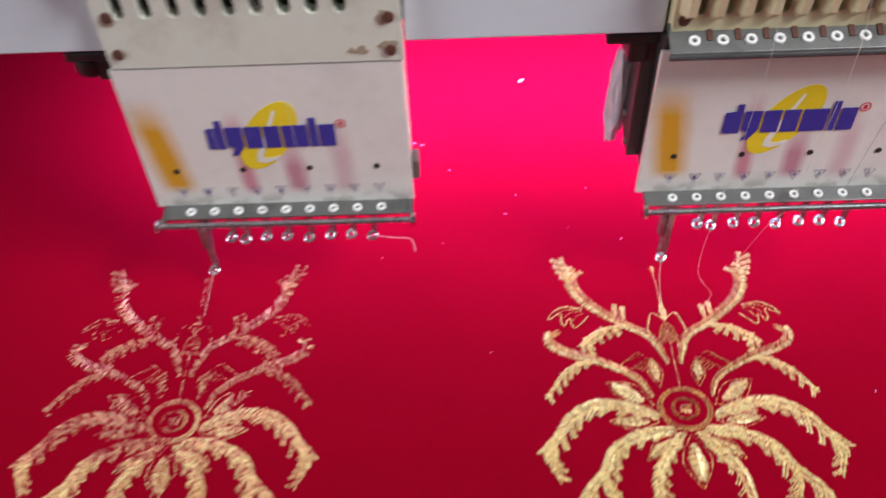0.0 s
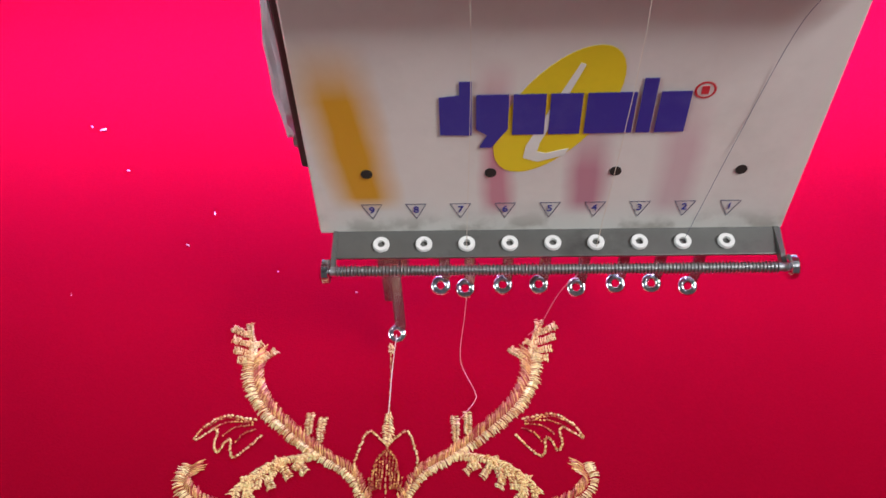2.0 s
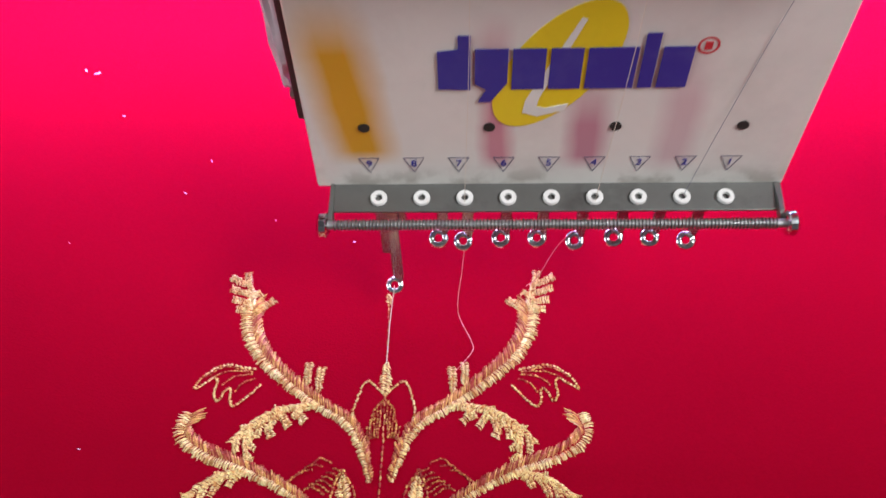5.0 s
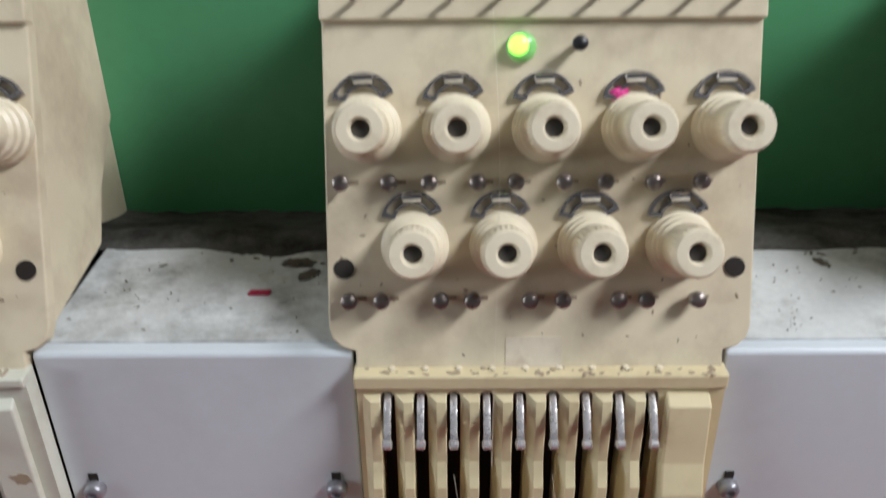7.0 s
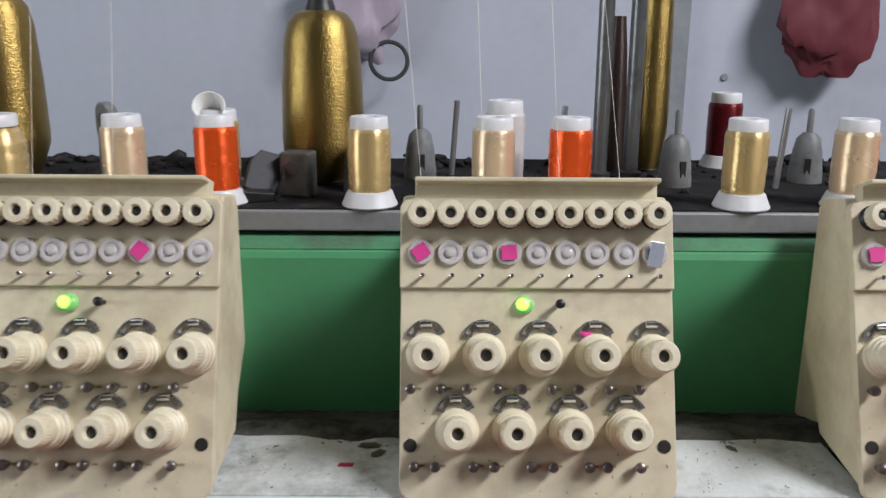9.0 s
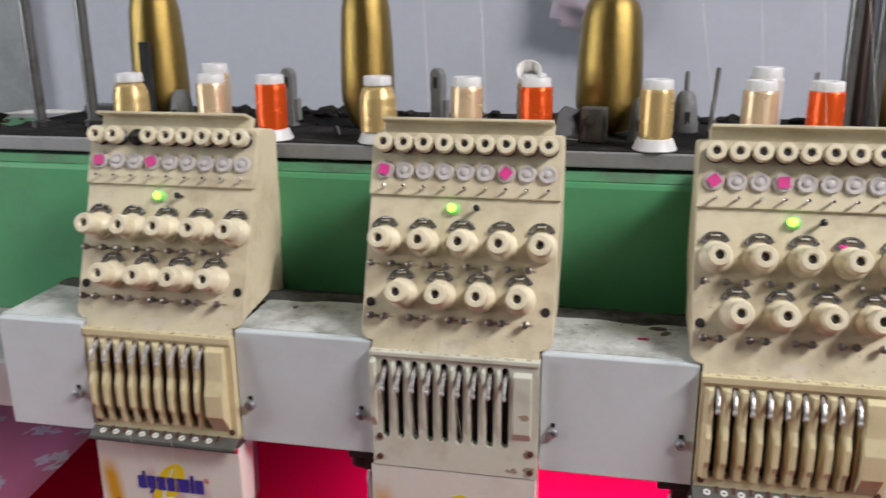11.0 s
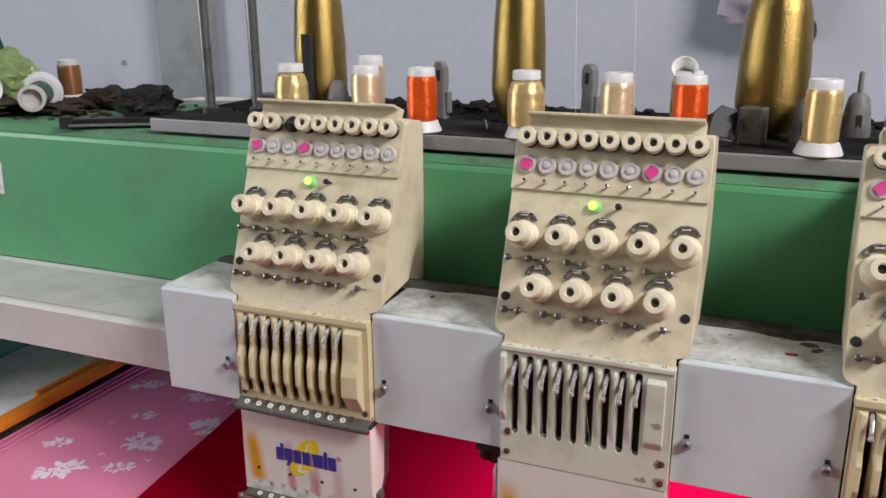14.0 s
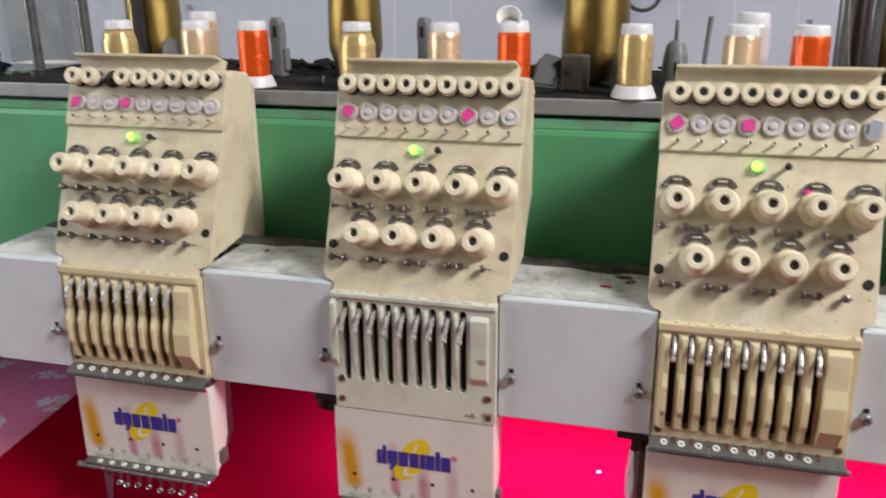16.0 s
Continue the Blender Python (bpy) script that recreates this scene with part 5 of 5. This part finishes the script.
        plume(gold, [(650, -1120), (690, -1220), (645, -1346)], 0.0016, 62, 5, rng, s)
        plume(gold, [(71, -1081), (236, -1112), (372, -1185), (440, -1300), (528, -1397), (565, -1480)], 0.0026, 88, 9, rng, s)
        plume(gold, [(40, -1100), (130, -1220), (195, -1330), (215, -1480), (260, -1600)], 0.0025, 70, 8, rng, s)
        plume(gold, [(440, -1300), (430, -1420), (380, -1520)], 0.0015, 66, 5, rng, s)
    satin(gold, [(0, -292), (0, -330), (0, -372)], 0.0008, 0.0017, rng, 0.2)
    satin(gold, [(0, -372), (0, -412)], 0.0015, 0.0004, rng, 0.4)
    satin(gold, [(-5, -25), (-5, -60)], 0.0008, 0.0006, rng, 0.4)
    running(line, [(-5, -60), (0, -180), (0, -292)], rng)
    running(line, [(0, -412), (2, -560), (0, -700), (0, -850)], rng)
    leaf(gold, line, (0, -1110), (0, -1400), 70, rng)
    for r in (132, 112, 66, 56):
        running(line, [(r * math.cos(2 * math.pi * i / 16), -967 + 0.93 * r * math.sin(2 * math.pi * i / 16)) for i in range(17)], rng, 1, 0.0004)
    satin(line, [(124 * math.cos(2 * math.pi * i / 16), -967 + 115 * math.sin(2 * math.pi * i / 16)) for i in range(17)], 0.0010, 0.0010, rng, 0.3)
    satin(line, [(-24, -967), (24, -967)], 0.0022, 0.0022, rng, 0.2)
    for bm, mat, name, lab in ((gold, GOLDTHREAD, "gold_stitching", "glossy gold satin stitches"), (line, DULLGOLD, "outline_stitching", "thin reddish gold outlines and the shaded inner scroll halves")):
        ob = part(name, bm, REDGOLD if faint else mat, m, lab)
        ob["kind"] = "stuff"
    if faint:
        part("finished_stitching", done, GOLDTHREAD, m, "finished gold stitches")["kind"] = "stuff"
    else:
        done.free()
    THIN.clear()
    return m


motif(0.4545, 11, False)
motif(0.1995, 12, True)
motif(0.7060, 13, False)

# lint specks and loose threads on the red cloth
bm = bmesh.new()
rng = random.Random(21)
for x, y, s in ((0.3225, 0.111, 0.0014), (0.317, 0.113, 0.0009), (0.3925, 0.1795, 0.0026), (0.3735, 0.0435, 0.0011), (0.381, 0.06, 0.0007), (0.44, 0.02, 0.0006), (0.41, 0.03, 0.0006), (0.335, 0.02, 0.0006), (0.30, 0.01, 0.0006),
                (0.34, 0.085, 0.0006), (0.425, 0.065, 0.0006), (0.60, 0.05, 0.0006), (0.63, -0.03, 0.0007), (0.36, -0.06, 0.0006), (0.55, -0.09, 0.0006)):
    bmesh.ops.create_icosphere(bm, subdivisions=1, radius=1, matrix=at(x, y, 0.0005, 0, 0, rng.uniform(0, 180)) @ Matrix.Diagonal((0.75 * s * rng.uniform(1, 1.9), s * 0.4, s * 0.25, 1)))
for v in bm.verts:
    v.co += 0.0005 * noise.noise_vector(v.co * 700)
tagged(part("lint_specks", bm, PAPER), "white specks of lint on the red cloth", "lint", kind="stuff")


def loose_thread(ctrl, mat, label, r=0.00012, name="loose_thread"):
    return tagged(part(name, tube(smooth_line(ctrl, 8), r, 5), mat, smooth=True), label, "thread", group="loose threads")


loose_thread([(0.457, -0.0075, 0.013), (0.4555, -0.016, 0.006), (0.4545, -0.030, 0.0008)], WHITETHREAD, "gold thread running from the lowered foot to the cloth")
loose_thread([(0.207, -0.0075, 0.013), (0.2045, -0.016, 0.006), (0.203, -0.030, 0.0008)], WHITETHREAD, "gold thread running from the lowered foot to the cloth")
loose_thread([(0.4805, -0.0075, 0.036), (0.4795, -0.006, 0.02), (0.478, -0.012, 0.004), (0.4825, -0.022, 0.0010), (0.4825, -0.026, 0.0008), (0.4765, -0.034, 0.0010)], REDTHREAD, "fine pink thread trailing onto the cloth")
loose_thread([(0.515, -0.0165, 0.0600), (0.511, -0.012, 0.046), (0.5085, -0.008, 0.034), (0.5050, -0.002, 0.010), (0.5015, 0.0, 0.0010)], REDTHREAD, "fine pink thread trailing onto the cloth")
loose_thread([(0.301, -0.0075, 0.037), (0.309, -0.0025, 0.030), (0.318, 0.0, 0.026), (0.321, -0.006, 0.022)], WHITETHREAD, "stray thread end below the presser feet")


# ---------------------------------------------------------------- spools on the rack
def spool(x, y, z, mat, label, height=0.0615, fat=1.0, tilt=(0, 0), name="thread_spool"):
    h = height
    sp = thing(name, at(x, y, z, tilt[0], tilt[1], (x * 977) % 360), label, "thread spool", group="spools on the rack")
    part("foot", lathe(((0.0190, 0), (0.0196, 0.0010), (0.0188, 0.0026), (0.0156, h * 0.165), (0.0140, h * 0.175)), 32), WHITEPLASTIC, sp, "white flared plastic foot", smooth=True)
    if fat > 1:
        prof = ((0.0138, h * 0.165), (0.0140 * fat, h * 0.19), (0.0144 * fat, h * 0.45), (0.0140 * fat, h * 0.68), (0.0118 * fat, h * 0.81), (0.0105, h * 0.87))
    else:
        prof = ((0.0136, h * 0.165), (0.0144, h * 0.19), (0.0149, h * 0.5), (0.0147, h * 0.84), (0.0138, h * 0.87))
    # the winding bulges slightly, layer upon layer
    fine = []
    for (r0, z0), (r1, z1) in zip(prof, prof[1:]):
        for i in range(8):
            f = i / 8
            z = z0 + (z1 - z0) * f
            fine.append((r0 + (r1 - r0) * f + 0.00012 * math.sin(z * 620 + x * 90) + 0.00006 * math.sin(z * 1390 + x * 31), z))
    part("thread_winding", lathe((*fine, prof[-1]), 36), mat, sp, "glossy wound thread", smooth=True)
    part("cap", lathe(((0.0110, h * 0.86), (0.0132, h * 0.87), (0.0130, h * 0.985), (0.0122, h), (0.0062, h), (0.0056, h * 0.96)), 32), WHITEPLASTIC, sp, "white plastic cap", smooth=True)
    return sp


GOLD_L, CREAM_L, ORANGE_L = "pale gold thread spool on a white plastic core", "cream thread spool on a white plastic core", "bright orange thread spool on a white plastic core"
for x, y, mat, lab, fat in ((-0.1040, 0.1800, SPOOLGOLD, "plump pale gold thread spool on a white core", 1.22), (0.1500, 0.1800, SPOOLGOLD, "plump pale gold thread spool on a white core", 1.22),
                            (0.4035, 0.1795, SPOOLGOLD, GOLD_L, 1), (0.6630, 0.1795, SPOOLGOLD, GOLD_L, 1), (0.9150, 0.1795, SPOOLGOLD, GOLD_L, 1),
                            (-0.0180, 0.1820, SPOOLCREAM, CREAM_L, 1), (0.2340, 0.1820, SPOOLCREAM, CREAM_L, 1), (0.4890, 0.1810, SPOOLCREAM, CREAM_L, 1), (0.7400, 0.1820, SPOOLCREAM, CREAM_L, 1),
                            (0.0440, 0.1800, SPOOLORANGE, ORANGE_L, 1), (0.2985, 0.1800, SPOOLORANGE, ORANGE_L, 1), (0.5420, 0.1800, SPOOLORANGE, ORANGE_L, 1), (0.7900, 0.1800, SPOOLORANGE, ORANGE_L, 1)):
    spool(x, y, RACK_Z, mat, lab, fat=fat, tilt=(0, -3) if 0.29 < x < 0.30 else (0, 0))
spool(-0.0340, 0.2240, RACK_Z, SPOOLCREAM, "second cream spool standing behind another", height=0.068)
spool(0.2900, 0.2220, RACK_Z, SPOOLGOLD, "gold spool behind the orange one")
paper = tagged(part("paper_cone", lathe(((0.0100, 0), (0.0106, 0.010), (0.0138, 0.019), (0.0130, 0.019), (0.0092, 0.009), (0.0090, 0.001)), 20), PAPER, m=at(0.2860, 0.2170, RACK_Z + 0.0560, 52, 14) @ Matrix.Scale(0.85, 4), smooth=True), "white rolled paper cone stuck on a spool", "paper cone")
spool(0.5000, 0.2260, RACK_Z, FROSTED, "bare frosted spool core behind the cream one", height=0.069)
spool(0.7050, 0.3550, RACK_Z, SPOOLRED, "dark red thread spool with a worn white top", height=0.066)


def gold_cone(x, y, r, h, label):
    c = thing("gold_thread_cone", at(x, y, RACK_Z, 0, 0, (x * 700) % 360), label, "thread cone", group="gold cones on the rack")
    part("thread_winding", lathe(((r * 0.58, 0.002), (r * 0.70, h * 0.05), (r * 0.98, h * 0.20), (r, h * 0.26), (r * 0.96, h * 0.58), (r * 0.88, h * 0.84), (r * 0.78, h * 0.93), (r * 0.62, h * 0.98), (r * 0.45, h)), 40), GOLDCONE, c, "glittering metallic gold thread", smooth=True)
    part("core_tip", lathe(((r * 0.38, h * 0.99), (r * 0.33, h * 1.03), (r * 0.30, h * 1.06), (r * 0.2, h * 1.06)), 20), BLACK, c, "dark core tip", smooth=True)
    part("core_foot", lathe(((r * 0.60, 0), (r * 0.62, 0.002), (r * 0.5, 0.004)), 20), BLACK, c, smooth=True)


gold_cone(0.3605, 0.270, 0.0325, 0.132, "tall cone of metallic gold thread")
gold_cone(0.1135, 0.272, 0.0280, 0.143, "tall cone of metallic gold thread")
gold_cone(-0.1160, 0.262, 0.0295, 0.142, "tall cone of metallic gold thread beside a black peg")
gold_cone(0.6330, 0.332, 0.0150, 0.170, "slim cone of metallic gold thread behind the rods")
peg = thing("black_peg", at(-0.1090, 0.2230, RACK_Z), "black plastic peg standing before a gold cone", "peg")
part("peg_body", box(-0.0052, 0.0052, -0.004, 0.004, 0, 0.089, 0.0008), BLACK, peg)
part("peg_foot", box(-0.009, 0.009, -0.008, 0.008, 0, 0.004, 0.001), BLACK, peg)


def rod(x, y, h, r, label, mat=RODSTEEL):
    o = thing("rack_rod", at(x, y, RACK_Z), label, "rod", group="upright rods")
    part("rod", tube([(0, 0, 0), (0, 0, h)], r, 12), mat, o, smooth=True)
    part("collar", lathe(((r * 1.6, 0), (r * 1.6, 0.006), (r * 1.1, 0.007)), 14), DARKSTEEL, o, smooth=True)


for rx, ry in ((-0.2390, 0.220), (-0.1850, 0.235), (0.5820, 0.285), (0.6085, 0.290)):
    rod(rx, ry, 0.55, 0.0062, "tall steel rod of the thread stand")
bm = lathe(((0.009, 0.004), (0.0115, 0.01), (0.008, 0.10), (0.0055, 0.13)), 18)
cone = thing("dark_thread_cone", at(0.5990, 0.318, RACK_Z), "slim dark thread cone between the rods", "thread cone")
part("thread_winding", bm, SPOOLBLACK, cone, smooth=True)
part("core_foot", lathe(((0.0085, 0), (0.0085, 0.004)), 14), BLACK, cone, smooth=True)


def holder(x, y, label, blocky=False, pin=True):
    o = thing("bobbin_holder", at(x, y, RACK_Z, 0, 0, (x * 431) % 40 - 20) @ Matrix.Scale(1.14, 4), label, "bobbin holder", group="grey holders on the rack")
    if blocky:
        part("body", prism([(-0.0068, 0), (0.0068, 0), (0.0060, 0.030), (0.0066, 0.034), (0.0062, 0.048), (0.0030, 0.053), (-0.0030, 0.054), (-0.0060, 0.049), (-0.0062, 0.034), (-0.0050, 0.030)], -0.005, 0.005, "xzy", 0.0014), GREYPLASTIC, o)
        part("clamp_jaw", box(0.0066, 0.0105, -0.0035, 0.0035, 0.006, 0.026, 0.0010), GREYPLASTIC, o)
        part("window", box(-0.0018, 0.0022, -0.0056, -0.0048, 0.036, 0.046, 0.0004), HOLLOWSHADE, o, "dark slot in the clamp")
    else:
        part("body", lathe(((0.0118, 0), (0.0118, 0.004), (0.0100, 0.022), (0.0082, 0.031), (0.0042, 0.035)), 16), GREYPLASTIC, o, smooth=True)
        part("window", box(-0.0022, 0.0022, -0.0112, -0.0085, 0.006, 0.018, 0.0004), HOLLOWSHADE, o, "dark slot in the holder")
    if pin:
        part("pin", lathe(((0.0022, 0.033), (0.0022, 0.050), (0.0015, 0.052)), 10), GREYPLASTIC, o, smooth=True)


holder(0.0300, 0.262, "worn grey plastic clamp on the rack", True, False)
holder(0.1870, 0.278, "worn grey plastic clamp on the rack", True, False)
holder(0.4360, 0.292, "grey bell-shaped bobbin holder with a pin")
holder(0.6380, 0.262, "grey bell-shaped bobbin holder with a pin")
holder(0.7500, 0.282, "grey bell-shaped bobbin holder with a pin")
holder(0.3930, 0.232, "grey bell-shaped bobbin holder by a gold spool", False, False)
holder(-0.0800, 0.235, "grey bell-shaped bobbin holder by the peg", False, False)
for px, py in ((0.4620, 0.303), (0.7150, 0.252), (0.5450, 0.262)):
    o = thing("rack_pin", at(px, py, RACK_Z, 0, 4, 0), "thin steel pin standing on the rack", "pin", group="pins on the rack")
    part("pin", tube([(0, 0, 0), (0, 0, 0.062)], 0.0024, 10), STEEL, o, smooth=True)
blk = thing("clamp_block", at(0.3490, 0.212, RACK_Z, 0, 0, -14) @ Matrix.Scale(1.3, 4), "grey metal clamp block with a screw", "clamp block")
part("block", box(-0.0085, 0.0085, -0.007, 0.007, 0, 0.025, 0.0012), GREYIRON, blk)
part("screw", lathe(((0.0042, 0), (0.0042, 0.0016), (0.002, 0.002)), 12), DARKSTEEL, blk, m=at(-0.001, -0.007, 0.016, 90), smooth=True)
cl = thing("toothed_clip", at(0.3210, 0.196, RACK_Z, 0, 0, 18), "dark grey toothed clip leaning open on the rack", "clip")
part("upper_jaw", prism([(-0.010, 0), (0.012, 0), (0.014, 0.030), (0.011, 0.034), (-0.006, 0.032), (-0.011, 0.022)], -0.003, 0.003, "xzy", 0.001), CLIPPLASTIC, cl, "dark grey ribbed jaw", at(0.0, 0.004, 0.004, -28, 24, 0))
part("lower_jaw", prism([(-0.016, 0), (0.010, 0), (0.012, 0.006), (-0.014, 0.009)], -0.012, 0.010, "xzy", 0.001), BLACK, cl)
for i in range(7):
    part("tooth", shared("clip_tooth", lambda: box(-0.0008, 0.0008, -0.0030, 0.0010, 0, 0.0032, 0.0003), BLACK, False), BLACK, cl, m=at(0.0135 + 0.0010 * i, -0.0105 + 0.002 * i, 0.0015 + 0.0030 * i, 0, 24, 0))

# threads drawn up from the heads
for a, b in (((0.442, 0.066, 0.414), (0.395, 0.30, 0.72)), ((0.519, 0.066, 0.414), (0.508, 0.25, 0.72)), ((0.553, 0.066, 0.414), (0.535, 0.25, 0.72)), ((0.225, 0.066, 0.414), (0.16, 0.25, 0.72)), ((0.27, 0.066, 0.414), (0.215, 0.25, 0.72)),
             ((-0.035, 0.066, 0.414), (-0.09, 0.25, 0.72)), ((0.477, 0.07, 0.414), (0.46, 0.27, 0.72))):
    mid = [(a[i] + b[i]) / 2 + (0.004 if i == 0 else 0) for i in range(3)]
    loose_thread([a, mid, b], WHITETHREAD, "fine pale thread drawn up from a head", 0.00016, "drawn_thread")
loose_thread([(0.080, 0.262, RACK_Z + 0.001), (0.091, 0.235, RACK_Z + 0.004), (0.102, 0.208, RACK_Z + 0.001)], STEEL, "short wire lying on the rack", 0.0008, "wire")

# ---------------------------------------------------------------- clutter on the casing's left end
TOP = 0.3583

bundle = [(-0.62, 0.215, 0.044, 1.5, 1.0, 0.30, BROWNRAG, "brown_rag", "crumpled brown rag heap"), (-0.50, 0.245, 0.019, 1.9, 0.9, 0.36, BROWNRAG, "brown_rag", "crumpled brown rag heap"),
          (-0.470, 0.310, 0.018, 2.2, 0.7, 0.7, BROWNRAG, "brown_rag", "crumpled brown rag behind a spool"), (-0.415, 0.315, 0.016, 1.6, 0.6, 0.6, BROWNRAG, "brown_rag", "crumpled brown rag scrap"),
          (-0.60, 0.262, 0.030, 1.5, 1.0, 1.2, GREENBAG, "green_bag", "crumpled green plastic bag"), (-0.69, 0.26, 0.045, 1.0, 1.0, 1.5, SPOOLGREEN, "green_yarn", "tangle of dark green yarn"),
          (-0.350, 0.245, 0.024, 1.6, 0.8, 0.75, LINT, "black_rag", "black crumpled cloth scrap"), (-0.30, 0.255, 0.010, 2.4, 0.6, 0.5, LINT, "lint_heap", "heap of dark lint")]
for i, (x, y, r, sx, sy, sz, mat, name, lab) in enumerate(bundle):
    tagged(part(name, blob(1.11 * r, i + 2, sx, sy, sz, 0.28 if 'bag' in name else 0.5, 4, 2.0), mat, m=at(x, y, TOP), smooth=True), lab + " on the green casing", "rag" if "rag" in name else "clutter")
g = thing("thread_spool", at(-0.518, 0.231, TOP + 0.026, 90, 0, 38) @ Matrix.Scale(1.38, 4), "dark green spool lying on its side", "thread spool")
part("foot", lathe(((0.0185, -0.030), (0.0195, -0.029), (0.0150, -0.024), (0.0100, -0.0235)), 26), WHITEPLASTIC, g, "white round flange", smooth=True)
part("thread_winding", lathe(((0.010, -0.024), (0.0115, -0.023), (0.0112, 0.018), (0.010, 0.0185)), 26), SPOOLGREEN, g, smooth=True)
part("cap", lathe(((0.0100, 0.0185), (0.0118, 0.019), (0.0118, 0.027), (0.0090, 0.0275), (0.008, 0.02)), 26), FROSTED, g, "clear plastic end", smooth=True)
spool(-0.532, 0.303, TOP + 0.010, SPOOLBROWN, "brown thread spool standing among the rags", height=0.056, name="brown_spool")
tagged(part("rag_pad", blob(0.031, 31, 1.3, 1.2, 0.36, 0.3, 3), BROWNRAG, m=at(-0.532, 0.303, TOP), smooth=True), "brown rag under a spool", "rag")
w = thing("thread_spool", at(-0.588, 0.214, TOP + 0.029, 62, 0, 20) @ Matrix.Scale(1.11, 4), "empty white spool tipped over on the rags", "thread spool")
part("foot", lathe(((0.0205, 0), (0.0215, 0.001), (0.0130, 0.006), (0.0100, 0.008), (0.0100, 0.04), (0.008, 0.04)), 26), WHITEPLASTIC, w, smooth=True)
t = thing("black_tool", at(-0.329, 0.200, TOP + 0.001, 0, 0, 28) @ Matrix.Scale(1.11, 4), "long black tool with a steel blade", "tool")
part("handle", prism([(-0.075, 0), (0.02, 0), (0.06, 0.003), (0.06, 0.007), (0.02, 0.010), (-0.06, 0.009), (-0.075, 0.006)], -0.006, 0.006, "xzy", 0.0012), BLACK, t)
part("blade", box(-0.068, 0.07, -0.013, -0.0075, 0.002, 0.0045, 0.0006), STEEL, t, "dull steel blade")
part("hook_end", box(-0.078, -0.068, -0.010, 0.006, 0, 0.012, 0.0012), BLACK, t)
tagged(part("white_strip", prism([(-0.045, 0), (0.03, 0), (0.045, 0.008), (0.02, 0.014), (-0.02, 0.012)], -0.0006, 0.0006, "xyz"), PAPER, m=at(-0.277, 0.270, RACK_Z + 0.006, 12, 0, 12)), "white paper strip leaning on the clutter", "paper")
tagged(part("black_case", box(-0.022, 0.022, -0.012, 0.012, 0, 0.010, 0.003), GREYPLASTIC, m=at(-0.236, 0.336, RACK_Z, 0, 0, 15)), "small dark grey plastic case on the rack", "case")
bm = bmesh.new()
rng = random.Random(8)
for i in range(150):
    x, y = rng.uniform(-0.87, -0.294), rng.uniform(0.192, 0.395)
    s = rng.uniform(0.002, 0.006)
    bmesh.ops.create_icosphere(bm, subdivisions=1, radius=1, matrix=at(x, y, TOP + s * 0.3, 0, 0, rng.uniform(0, 180)) @ Matrix.Diagonal((s * 2, s, s * 0.6, 1)))
for v in bm.verts:
    v.co += 0.0016 * noise.noise_vector(v.co * 200)
    v.co.z = max(v.co.z, TOP)
tagged(part("lint_litter", bm, BROWNRAG), "brown lint and litter on the green casing", "lint", kind="stuff")

st = thing("sticker", at(-0.5256, 0.1498, 0.2944) @ Matrix.Scale(1.11, 4), "white sticker with a round two-coloured mark", "sticker")
part("paper", box(-0.0200, 0.0200, -0.0004, 0.0, -0.0175, 0.0175), PAPER, st, m=at(0, 0, 0, 0, 3))
bm = lathe(((0.0085, 0), (0.0085, 0.0002)), 24)
part("round_mark", bm, GREYINK, st, "dark round mark", at(0, -0.0004, 0.0035, 90))
part("red_half", box(0.0022, 0.006, -0.0009, -0.0006, -0.002, 0.009), REDINK, st, "red half of the mark")
part("pale_stripe", box(-0.0018, 0.0018, -0.0009, -0.0006, -0.004, 0.0105), PAPER, st)
for i in range(6):
    part("text_bar", shared("text_bar", lambda: box(-0.0017, 0.0017, -0.0007, -0.0004, -0.0021, 0.0021), GREYINK, False), GREYINK, st, "illegible dark bar", at(-0.0125 + 0.005 * i, 0, -0.0105))
scr = thing("knurled_screw", at(-0.5016, 0.079, 0.1932), "dark screw lying on the beam", "screw")
part("screw_head", lathe(((0.006, 0), (0.006, 0.006), (0.004, 0.007)), 14), DARKSTEEL, scr, smooth=True)
part("screw_shank", tube([(0.004, 0, 0.003), (0.024, 0.002, 0.003)], 0.0025, 8), DARKSTEEL, scr, smooth=True)

# ---------------------------------------------------------------- things hung on the wall
b = thing("lilac_bag", at(0.315, 1.0, 0.435), "lilac plastic bag hung on the wall", "bag")
part("bag", blob(0.062, 41, 1.1, 0.45, 1.5, 0.35, 4, 1.6), LILAC, b, smooth=True)
part("black_handle", ring_mesh(0.030, 0.0035, 24, 6), BLACK, b, "black loop handle", at(0.055, -0.01, 0.008, 78, 0, 10), smooth=True)
b = thing("dark_red_bag", at(1.075, 1.0, 0.42), "dark red cloth bag hung on the wall", "bag")
part("bag", blob(0.075, 44, 1.0, 0.35, 1.6, 0.3, 4, 1.6), DARKREDBAG, b, smooth=True)
